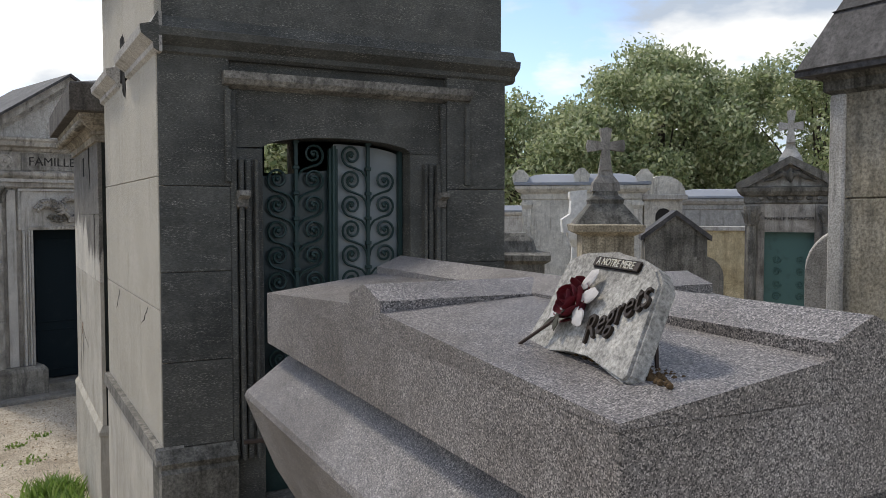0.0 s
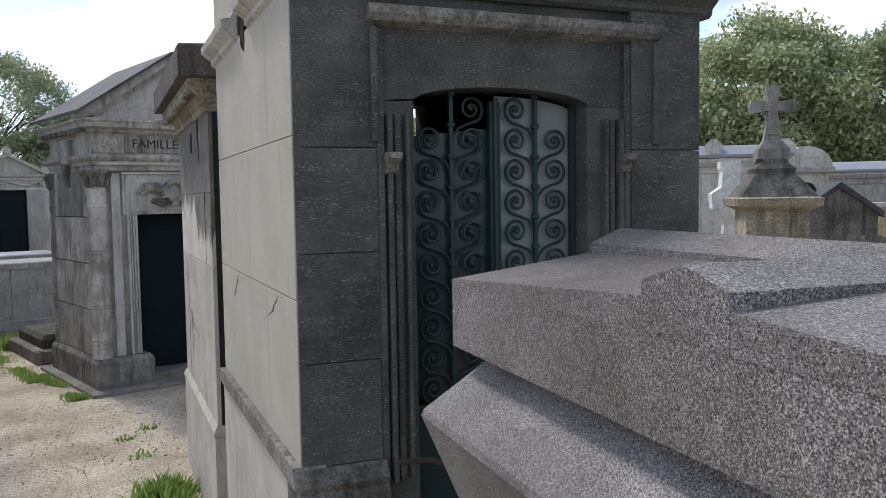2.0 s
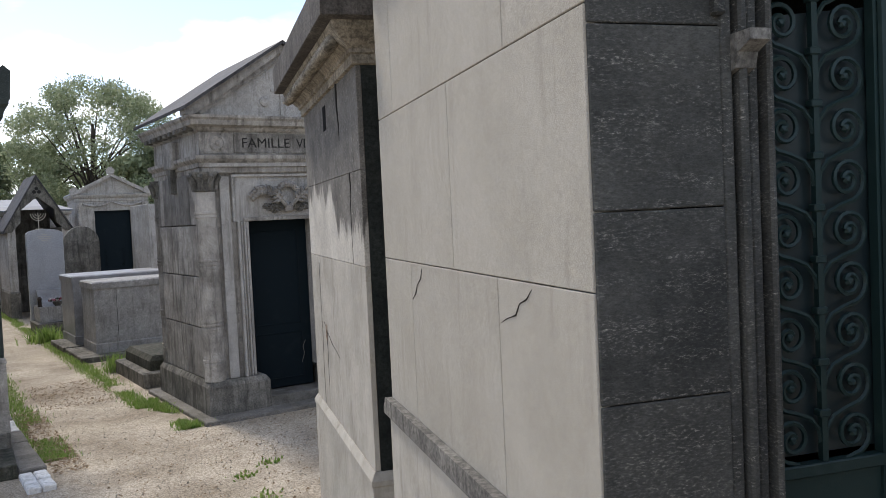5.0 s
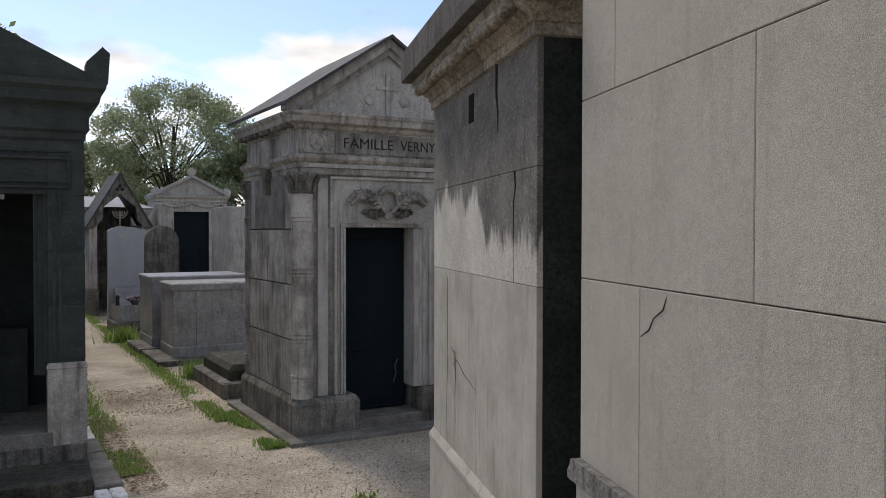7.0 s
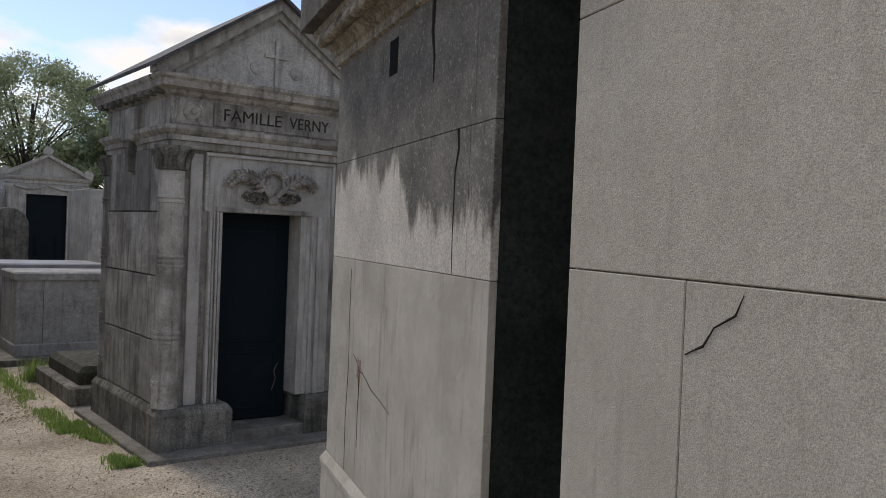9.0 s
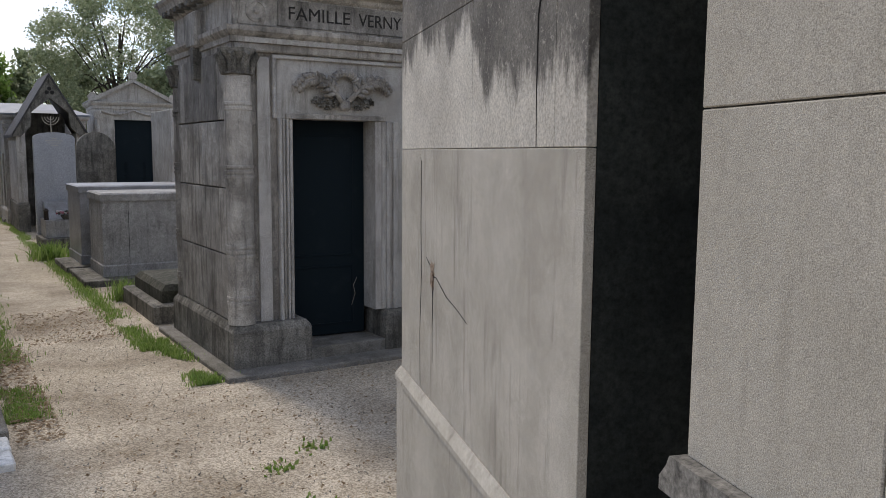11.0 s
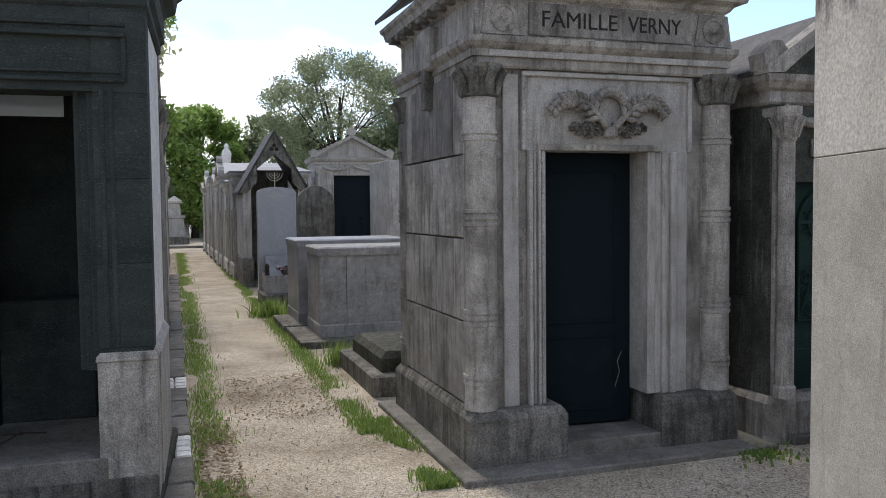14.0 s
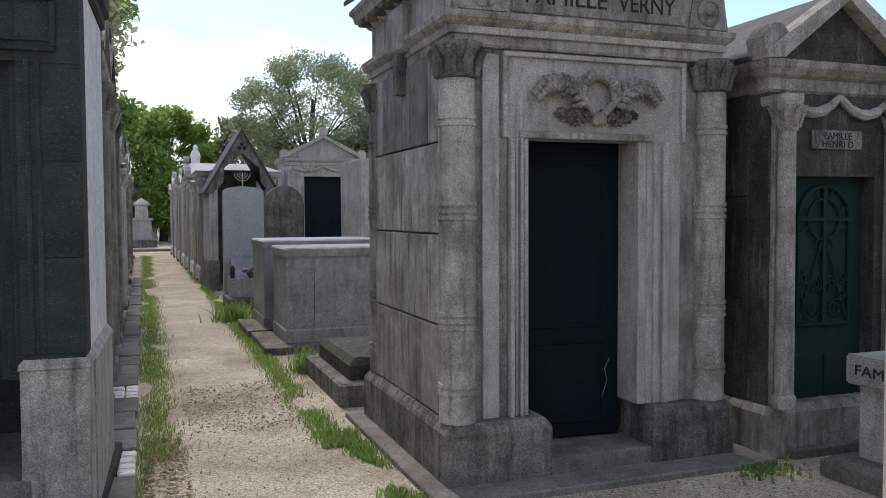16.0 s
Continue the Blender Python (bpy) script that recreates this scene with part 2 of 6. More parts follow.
GILT = paint("pale_letters", (0.5, 0.46, 0.38), (0.35, 0.31, 0.25), 0.6, 0, 25, 0.3)
PETAL = paint("dusty_red_petal", (0.17, 0.022, 0.032), (0.32, 0.085, 0.10), 0.6, 0, 30, 0.5)
PALE_PETAL = paint("faded_white_petal", (0.45, 0.42, 0.40), (0.26, 0.22, 0.2), 0.7, 0, 30, 0.4)
GRAVEL = gravel_material()


def drip_stone():
    """Pale stone under a soot-black band that runs down in ragged tongues."""
    m, nt, b = material("soot_dripped_limestone")
    vec = coords(nt, shift=False)
    pale = ramp(nt, (0.46, 0.425, 0.365), (0.60, 0.56, 0.485), 0.38, 0.62)
    nt.links.new(noise_node(nt, vec, 3.0, 8.0, 0.65), pale.inputs["Fac"])
    soot = ramp(nt, (0.085, 0.078, 0.068), (0.20, 0.185, 0.16), 0.35, 0.68)
    nt.links.new(noise_node(nt, vec, 5.0, 9.0, 0.7), soot.inputs["Fac"])
    sep = nt.nodes.new("ShaderNodeSeparateXYZ")
    nt.links.new(vec, sep.inputs["Vector"])
    tongues = noise_node(nt, coords(nt, (6.0, 6.0, 1.7), False), 1.0, 9.0, 0.72)
    add = nt.nodes.new("ShaderNodeMath")
    add.operation = "MULTIPLY_ADD"
    add.inputs[1].default_value = 0.75
    nt.links.new(tongues, add.inputs[0])
    nt.links.new(sep.outputs["Z"], add.inputs[2])
    lean = nt.nodes.new("ShaderNodeMapRange")
    lean.inputs["From Min"].default_value, lean.inputs["From Max"].default_value = 7.75, 7.55
    lean.inputs["To Min"].default_value, lean.inputs["To Max"].default_value = 0.0, 0.22
    nt.links.new(sep.outputs["Y"], lean.inputs["Value"])
    lower = nt.nodes.new("ShaderNodeMath")
    nt.links.new(add.outputs[0], lower.inputs[0])
    nt.links.new(lean.outputs["Result"], lower.inputs[1])
    edge = ramp(nt, (0, 0, 0), (1, 1, 1), 0.0, 1.0)
    scale = nt.nodes.new("ShaderNodeMapRange")
    scale.inputs["From Min"].default_value, scale.inputs["From Max"].default_value = 1.80, 1.90
    nt.links.new(lower.outputs[0], scale.inputs["Value"])
    nt.links.new(scale.outputs["Result"], edge.inputs["Fac"])
    grit = ramp(nt, (0, 0, 0), (1, 1, 1), 0.55, 0.66)
    nt.links.new(noise_node(nt, vec, 48.0, 6.0, 0.8), grit.inputs["Fac"])
    bare = mixed(nt, grit.outputs["Color"], soot.outputs["Color"], (0.34, 0.315, 0.27))
    col = mixed(nt, edge.outputs["Color"], pale.outputs["Color"], bare)
    gn = noise_node(nt, vec, 90.0, 4.0, 0.7)
    fine = ramp(nt, (0.6, 0.6, 0.6), (1.25, 1.25, 1.25), 0.3, 0.72)
    nt.links.new(gn, fine.inputs["Fac"])
    nt.links.new(mixed(nt, 1.0, col, fine.outputs["Color"], "MULTIPLY"), b.inputs["Base Color"])
    b.inputs["Roughness"].default_value = 0.92
    bump(nt, b, gn, 0.5, 0.003)
    return m


DRIP = drip_stone()
GRASS = leafy("grass_green", (0.13, 0.22, 0.04), (0.20, 0.31, 0.07), (0.30, 0.37, 0.13))
DRY = leafy("dry_leaf_brown", (0.20, 0.135, 0.08), (0.30, 0.215, 0.135), (0.38, 0.30, 0.20))
LEAF = leafy("chestnut_leaf_green", (0.17, 0.22, 0.10), (0.34, 0.39, 0.20), (0.60, 0.61, 0.40))
LEAF_BRIGHT = leafy("fresh_leaf_green", (0.18, 0.29, 0.06), (0.26, 0.39, 0.09), (0.36, 0.46, 0.15))
LEAF_GREY = leafy("sparse_grey_green_leaf", (0.17, 0.21, 0.115), (0.27, 0.32, 0.185), (0.40, 0.43, 0.27))
BARK = stone("tree_bark", (0.05, 0.042, 0.033), (0.095, 0.08, 0.065), (0.03, 0.027, 0.022), 0.4, 30, relief=0.01)
glass_m, glass_nt, glass_b = material("dusty_window_glass")
glass_b.inputs["Base Color"].default_value = (0.8, 0.85, 0.86, 1)
glass_b.inputs["Roughness"].default_value, glass_b.inputs["Transmission Weight"].default_value = 0.35, 0.9
GLASS = glass_m


# ---- building helpers ----
def thing(name, m=None, label="", category="", group="", kind=""):
    ob = new(name)
    ob.empty_display_size = 0.1
    if m is not None:
        ob.matrix_world = m
    return tagged(ob, label, category, group, kind)


def part(name, bm, mat, parent, label="", m=None, smooth=False):
    me = bpy.data.meshes.new(name)
    bmesh.ops.recalc_face_normals(bm, faces=bm.faces)
    if smooth:
        for f in bm.faces:
            f.smooth = True
    bm.to_mesh(me)
    bm.free()
    me.materials.append(mat)
    ob = new(name, me)
    if parent is not None:
        ob.parent = parent
    if m is not None:
        ob.matrix_local = m
    if label:
        ob["label"] = label
    return ob


def box(x0, x1, y0, y1, z0, z1, bevel=0.0, bm=None, seg=1):
    own = bm is None
    bm = bm or bmesh.new()
    v = [bm.verts.new(p) for p in ((x0, y0, z0), (x1, y0, z0), (x1, y1, z0), (x0, y1, z0), (x0, y0, z1), (x1, y0, z1), (x1, y1, z1), (x0, y1, z1))]
    for f in ((0, 3, 2, 1), (4, 5, 6, 7), (0, 1, 5, 4), (1, 2, 6, 5), (2, 3, 7, 6), (3, 0, 4, 7)):
        bm.faces.new([v[i] for i in f])
    if bevel and own:
        bmesh.ops.bevel(bm, geom=bm.edges[:], offset=bevel, segments=seg, affect="EDGES")
    return bm


def ring(x0, x1, y0, y1, profile, bm=None, caps=True):
    """A rectangle swept up through (out, z) pairs: plinths, cornices, tapered blocks."""
    bm = bm or bmesh.new()
    loops = []
    for o, z in profile:
        loops.append([bm.verts.new(p) for p in ((x0 - o, y0 - o, z), (x1 + o, y0 - o, z), (x1 + o, y1 + o, z), (x0 - o, y1 + o, z))])
    for a, b in zip(loops, loops[1:]):
        for i in range(4):
            bm.faces.new((a[i], a[(i + 1) % 4], b[(i + 1) % 4], b[i]))
    if caps:
        bm.faces.new(loops[0][::-1])
        bm.faces.new(loops[-1])
    return bm


def extrude(points, y0, y1, axis="y", bm=None):
    """A polygon of (a, z) pairs pushed along an axis."""
    bm = bm or bmesh.new()

    def at(a, z, d):
        return (a, d, z) if axis == "y" else ((d, a, z) if axis == "x" else (a, z, d))
    lo, hi = [bm.verts.new(at(a, z, y0)) for a, z in points], [bm.verts.new(at(a, z, y1)) for a, z in points]
    n = len(points)
    for i in range(n):
        bm.faces.new((lo[i], lo[(i + 1) % n], hi[(i + 1) % n], hi[i]))
    bm.faces.new(lo[::-1])
    bm.faces.new(hi)
    return bm


def lathe(profile, seg=16, x=0.0, y=0.0, bm=None):
    """(radius, z) pairs turned round an upright axis."""
    bm = bm or bmesh.new()
    loops = [[bm.verts.new((x + r * math.cos(2 * math.pi * k / seg), y + r * math.sin(2 * math.pi * k / seg), z)) for k in range(seg)] for r, z in profile]
    for a, b in zip(loops, loops[1:]):
        for i in range(seg):
            bm.faces.new((a[i], a[(i + 1) % seg], b[(i + 1) % seg], b[i]))
    bm.faces.new(loops[0][::-1])
    bm.faces.new(loops[-1])
    return bm


def tube(points, r, seg=6, bm=None, flat=1.0):
    """A round bar along points; r may be a list."""
    bm = bm or bmesh.new()
    pts = [Vector(p) for p in points]
    rs = r if isinstance(r, (list, tuple)) else [r] * len(pts)
    loops = []
    for i, p in enumerate(pts):
        d = (pts[min(i + 1, len(pts) - 1)] - pts[max(i - 1, 0)]).normalized()
        ref = Vector((0, 1, 0)) if abs(d.y) < 0.9 else Vector((1, 0, 0))
        a = d.cross(ref).normalized()
        b = d.cross(a).normalized()
        loops.append([bm.verts.new(p + rs[i] * (math.cos(2 * math.pi * k / seg) * a + flat * math.sin(2 * math.pi * k / seg) * b)) for k in range(seg)])
    for a, b in zip(loops, loops[1:]):
        for k in range(seg):
            bm.faces.new((a[k], a[(k + 1) % seg], b[(k + 1) % seg], b[k]))
    bm.faces.new(loops[0][::-1])
    bm.faces.new(loops[-1])
    return bm


def blob(cx, cy, cz, rx, ry, rz, bm=None, sub=2, rough=0.0):
    bm = bm or bmesh.new()
    got = bmesh.ops.create_icosphere(bm, subdivisions=sub, radius=1.0)
    for v in got["verts"]:
        k = 1 + rough * noise.noise(v.co * 2.3 + Vector((cx, cy, cz)) * 3)
        v.co = Vector((cx + v.co.x * rx * k, cy + v.co.y * ry * k, cz + v.co.z * rz * k))
    return bm


def words(text, size, mat, m, parent=None, name="lettering", depth=0.003, align="CENTER", width=None, shear=0.0):
    cu = bpy.data.curves.new(name, "FONT")
    cu.body, cu.size, cu.extrude, cu.align_x, cu.align_y, cu.shear = text, size, depth, align, "CENTER", shear
    cu.resolution_u = 3
    tmp = bpy.data.objects.new(name, cu)
    me = bpy.data.meshes.new_from_object(tmp)
    bpy.data.objects.remove(tmp)
    if width:
        span = max(v.co.x for v in me.vertices) - min(v.co.x for v in me.vertices)
        for v in me.vertices:
            v.co.x *= width / span
    me.materials.clear()
    me.materials.append(mat)
    ob = new(name, me)
    if parent is not None:
        ob.parent = parent
    ob.matrix_local = m
    return ob


def spiral(cx, cz, r0, r1, a0, a1, n=18):
    return [(cx + (r0 + (r1 - r0) * k / n) * math.cos(a0 + (a1 - a0) * k / n), 0.0, cz + (r0 + (r1 - r0) * k / n) * math.sin(a0 + (a1 - a0) * k / n)) for k in range(n + 1)]


# ---- the lie of the land ----
def land(x, y):
    """Height of the ground: it falls along the walk, then lies level."""
    k = 8.0 - y
    soft = 0.5 * (k + math.sqrt(k * k + 0.6))
    return -0.975 + 0.12 * min(soft, 12.0)


# local frame of the lane, with the family chapel's front at its origin
LANE = pose(0.4085, 12.6065, 0, 0, 0, 17.5)


def lane(a, b, z=0.0, turn=0.0):
    return LANE @ pose(a, b, z, 0, 0, turn)


def lane_xy(a, b):
    p = LANE @ Vector((a, b, 0))
    return p.x, p.y


# ---- ground ----
def build_ground():
    xs = [-3000, -400, -120, -60, -35] + [-24 + 0.75 * i for i in range(65)] + [36, 60, 120, 400, 3000]
    ys = [-3000, -300, -60, -20] + [-8 + 0.6 * i for i in range(110)] + [70, 100, 200, 500, 3000]
    bm = bmesh.new()
    grid = []
    for y in ys:
        row = []
        for x in xs:
            near = abs(x) < 20 and -6 < y < 56
            row.append(bm.verts.new((x, y, land(x, y) + (0.02 * noise.noise(Vector((x * 0.8, y * 0.8, 0))) if near else 0.0))))
        grid.append(row)
    for a, b in zip(grid, grid[1:]):
        for i in range(len(xs) - 1):
            bm.faces.new((a[i], a[i + 1], b[i + 1], b[i]))
    tagged(part("ground", bm, GRAVEL, None, smooth=True), "sandy gravel ground of the burial plots and lane", "ground", kind="structure")


build_ground()


def stones_of(parent, mat, plane, rows, thick, gap=0.003, bevel=0.004, name="stone_block"):
    """Cut blocks on a wall. plane: 'x' with its place, outward sign; rows: (z0, z1, [cuts along the wall])."""
    at, sign = plane
    for z0, z1, cuts in rows:
        for c0, c1 in zip(cuts, cuts[1:]):
            bm = box(min(at, at - sign * thick), max(at, at - sign * thick), c0 + gap, c1 - gap, z0 + gap, z1 - gap, bevel)
            part(name, bm, mat, parent)


# ---- pale-sided chapel with the wrought iron gate ----
def gate_leaf(x0, x1, z0, z1, arch, parent, name="gate_leaf"):
    leaf = part(name, box(x0, x0 + 0.022, -0.015, 0.015, z0 - 0.5, z1), IRON, parent, "dark green wrought iron gate leaf with scrolls")
    part("stile", box(x1 - 0.022, x1, -0.015, 0.015, z0 - 0.5, z1), IRON, leaf)
    part("lower_panel", box(x0 + 0.02, x1 - 0.02, -0.006, 0.006, z0 - 0.5, z0 - 0.02, 0.002), IRON, leaf)
    part("rail", box(x0, x1, -0.018, 0.018, z0 - 0.03, z0 + 0.005, 0.004), IRON, leaf)
    xc = (x0 + x1) / 2
    part("centre_bar", box(xc - 0.009, xc + 0.009, -0.009, 0.009, z0, arch(xc) - 0.01), IRON, leaf)
    half = (x1 - x0) / 2 - 0.03
    step = 0.137
    n = int((z1 + 0.14 - z0) / step)
    for k in range(n):
        zc = z0 + 0.07 + k * step
        for s in (-1, 1):
            if zc + 0.05 > arch(xc + s * half):
                continue
            c = xc + s * (half * 0.56)
            bm = tube(spiral(c, zc, 0.062, 0.012, -math.pi / 2 if s > 0 else -math.pi / 2, (-math.pi / 2) + s * 3.4 * math.pi, 30), 0.0072, 5)
            tube([(xc + s * 0.006, 0, zc - 0.15), (xc + s * 0.014, 0, zc - 0.115), (xc + s * 0.038, 0, zc - 0.085), (c - s * 0.02, 0, zc - 0.068), (c, 0, zc - 0.062)], 0.0065, 5, bm)
            blob(c, 0, zc, 0.014, 0.012, 0.014, bm, 1)
            part("scroll", bm, IRON, leaf)
        part("collar", box(xc - 0.017, xc + 0.017, -0.014, 0.014, zc + 0.055, zc + 0.075, 0.003), IRON, leaf)
    return leaf


def gate_chapel():
    X0, X1, Y0, Y1 = 0.675, 2.64, 4.10, 6.24
    base = land(0.6, 5.0) - 0.45
    t = thing("gate_chapel", pose(0, 0, 0), "burial chapel with pale side walls and soot-black front", "chapel", kind="")
    # side wall core, cut blocks in front of it
    for n, (a, b) in (("side_wall", (X0 + 0.02, X0 + 0.22)), ("side_wall", (X1 - 0.22, X1 - 0.01))):
        part(n, box(a, b, Y0 + 0.03, Y1, base, 3.2), PALE, t)
    stones_of(t, PALE, (X0, -1), [(0.45, 1.118, [Y0, 4.72, 5.755, Y1]), (1.118, 1.765, [Y0, 5.15, Y1]), (1.765, 2.36, [Y0, 4.6, 5.95, Y1]),
                                  (2.52, 3.1, [Y0 + 0.03, 5.2, Y1])], 0.03, 0.0016, 0.0025)
    part("plinth", box(X0 - 0.012, X0 + 0.3, Y0 - 0.0, Y1 + 0.012, base, 0.372, 0.006), PALE_ROUGH, t, "pale plinth with grey stains")
    part("plinth_moulding", extrude([(Y0 - 0.04, 0.372), (Y0 - 0.04, 0.40), (Y0 - 0.015, 0.43), (Y0 - 0.005, 0.452), (Y1 + 0.005, 0.452), (Y1 + 0.015, 0.43), (Y1 + 0.04, 0.40), (Y1 + 0.04, 0.372)], X0 - 0.035, X0 + 0.1, "x"), SOOT_PALE, t)
    # back wall with a small window
    for a in ((X0 + 0.22, 1.76, 0, 3.2), (2.0, X1 - 0.22, 0, 3.2), (1.76, 2.0, 0, 1.88), (1.76, 2.0, 2.12, 3.2)):
        part("back_wall", box(a[0], a[1], Y1 - 0.2, Y1 - 0.005, min(base, a[2]) if a[2] == 0 else a[2], a[3]), GREY_DARK, t)
    # black front: two piers, arched lintel wall
    fx0, fx1 = X0 + 0.006, X1
    dl, dr, spring, crown = 1.195, 2.035, 1.915, 1.985

    def arch(x):
        k = (x - (dl + dr) / 2) / ((dr - dl) / 2)
        return spring + (crown - spring) * math.sqrt(max(0.0, 1 - k * k * 0.98))
    for n, a, b in (("pier", fx0, 1.02), ("pier", 2.25, fx1)):
        for z0, z1 in ((0.44, 0.86), (0.86, 1.30), (1.30, 1.72), (1.72, 2.36)):
            part("stone_block", box(a, b, Y0 - 0.005, Y0 + 0.26, z0 + 0.0015, z1 - 0.0015, 0.003), SOOT, t, "soot-blackened front stone")
    prof = [(dl, spring)] + [(dl + (dr - dl) * k / 24, arch(dl + (dr - dl) * k / 24)) for k in range(25)] + [(dr, spring), (2.25, spring), (2.25, 2.36), (1.02, 2.36), (1.02, spring)]
    part("arched_lintel", extrude(prof[1:], Y0 + 0.03, Y0 + 0.28), SOOT, t)
    for a, b in ((1.02, dl), (dr, 2.25)):
        part("jamb", box(a, b, Y0 + 0.032, Y0 + 0.28, base, spring, 0.003), SOOT, t)
    for s, edge in ((1, 1.02), (-1, 2.25)):
        for off, w, d in ((0.0, 0.035, 0.035), (0.045, 0.022, 0.05), (0.08, 0.03, 0.028), (0.125, 0.018, 0.045)):
            a = edge + s * off
            part("jamb_moulding", box(min(a, a + s * w), max(a, a + s * w), Y0 + 0.032 - d, Y0 + 0.04, 0.33, 1.86 if off > 0.04 else 2.2, 0.006), SOOT, t)
        bx = edge + s * 0.05
        part("bracket", extrude([(Y0 - 0.075, 1.70), (Y0 - 0.075, 1.675), (Y0 - 0.03, 1.655), (Y0 - 0.02, 1.62), (Y0 + 0.04, 1.60), (Y0 + 0.04, 1.70)], bx - 0.02, bx + 0.035, "x"), SOOT_PALE, t, "worn bracket with bare pale stone")
    part("lintel_moulding", extrude([(Y0 + 0.04, 2.205), (Y0 - 0.03, 2.225), (Y0 - 0.05, 2.25), (Y0 - 0.055, 2.285), (Y0 + 0.04, 2.292)], 0.985, 2.395, "x"), SOOT_PALE, t, "projecting drip mould over the gate")
    for a in (0.995, 2.36):
        part("lintel_moulding", box(a, a + 0.03, Y0 - 0.03, Y0 + 0.02, 1.74, 2.2, 0.006), SOOT, t)
    part("front_plinth", extrude([(Y0 - 0.06, base), (Y0 - 0.06, 0.33), (Y0 - 0.045, 0.35), (Y0 - 0.06, 0.38), (Y0 - 0.012, 0.44), (Y0 + 0.2, 0.44), (Y0 + 0.2, base)], fx0 - 0.02, 1.03, "x"), GREY_DARK, t)
    part("front_plinth", extrude([(Y0 - 0.06, base), (Y0 - 0.06, 0.33), (Y0 - 0.045, 0.35), (Y0 - 0.06, 0.38), (Y0 - 0.012, 0.44), (Y0 + 0.2, 0.44), (Y0 + 0.2, base)], 2.24, fx1 + 0.03, "x"), GREY_DARK, t)
    part("sill", box(1.03, 2.24, Y0 - 0.02, Y0 + 0.28, base, 0.1), GREY_DARK, t)
    # cornice: black in front, pale along the side
    cp = [(0, 2.345), (0.02, 2.36), (0.022, 2.385), (0.05, 2.405), (0.075, 2.425), (0.08, 2.462), (0.03, 2.475), (0.0, 2.53)]
    part("front_cornice", extrude([(Y0 - o, z) for o, z in cp] + [(Y0 + 0.25, 2.53), (Y0 + 0.25, 2.345)], fx0 - 0.005, X1 + 0.06, "x"), SOOT, t)
    part("side_cornice", extrude([(X0 - o, z) for o, z in cp] + [(X0 + 0.02, 2.53), (X0 + 0.02, 2.345)], Y0 - 0.07, 5.0), GREY_PALE, t, "pale side cornice, broken off at one end")
    part("side_cornice", extrude([(X0 - o, z) for o, z in cp] + [(X0 + 0.02, 2.53), (X0 + 0.02, 2.345)], 5.38, Y1 + 0.06), GREY_PALE, t, "pale side cornice, broken off at one end")
    part("cornice_end", extrude([(X0 - o, z) for o, z in cp] + [(X0 + 0.004, 2.53), (X0 + 0.004, 2.345)], Y0 - 0.078, Y0 - 0.072), SOOT, t)
    part("attic", box(X0 + 0.035, X1 - 0.02, Y0 + 0.01, Y0 + 0.2, 2.53, 3.5), SOOT, t)
    part("roof", extrude([(X0 - 0.08, 3.1), (X1 + 0.08, 3.1), ((X0 + X1) / 2, 3.75)], Y0 + 0.2, Y1 + 0.1), SLATE, t)
    g = thing("iron_gate", pose(0, Y0 + 0.14, 0), "dark green double gate of scrolled wrought iron, closed", "gate")
    gate_leaf(dl + 0.005, 1.612, 0.6, spring + 0.02, arch, g)
    right = gate_leaf(1.618, dr - 0.005, 0.6, spring + 0.02, arch, g)
    part("meeting_bar", tube([(1.615, -0.02, 0.2), (1.615, -0.02, 1.95)], 0.014, 8), IRON, g)
    # Plain grey pane that fills the right leaf up to the arch.
    part("dusty_pane", extrude([(1.63, 0.62), (2.02, 0.62)] + [(2.02 - 0.39 * k / 12, arch(2.02 - 0.39 * k / 12) - 0.02) for k in range(13)], 0.024, 0.03), GREY_PANE, right, "grey pane behind the scrolls")
    # Added pane lifts the dark opening; it stops low to leave the back window visible.
    left_pane = [(dl + 0.02, 0.62), (1.605, 0.62), (1.605, 1.82), (dl + 0.02, 1.78)]
    part("dusty_pane", extrude(left_pane, 0.024, 0.03), DARK_PANE, g, "added dark pane, stopping short of the arch")
    part("gate_stay", tube([(1.03, -0.3, 0.47), (1.16, -0.34, 0.475), (1.19, -0.36, 0.46)], 0.012, 6), RUST, g)
    # deep cracks in the side stones
    for pts in (((5.58, 1.10), (5.60, 1.06), (5.66, 1.03), (5.69, 0.99), (5.745, 0.965)), ((4.46, 1.10), (4.50, 1.07), (4.55, 1.055), (4.58, 1.02), (4.66, 1.0), (4.70, 0.985))):
        part("crack", tube([(X0 - 0.0005, y, z) for y, z in pts], [0.001, 0.003, 0.002, 0.0034, 0.0018, 0.0008][:len(pts)], 4), INK, t, "dark crack across a stone joint")
    # Dark blobs on the stone stand for the shade in the broken cornice.
    part("stain_hole", blob(X0 + 0.002, 5.2, 2.46, 0.02, 0.075, 0.17, None, 3, 0.6), INK, t, "broken hole in the cornice, its shade painted dark")
    part("stain_hole", blob(X0 + 0.03, 5.16, 2.68, 0.012, 0.04, 0.09, None, 3, 0.6), INK, t)
    return t


# Colour of the added left pane, set to how dark the opening looks.
DARK_PANE = paint("dark_blue_green_glass", (0.022, 0.034, 0.036), (0.08, 0.10, 0.10), 0.3, 0, 2.5, 0.6)
GREY_PANE = paint("pale_grey_glass", (0.20, 0.22, 0.225), (0.30, 0.32, 0.32), 0.35, 0, 3, 0.6)
gate_chapel()


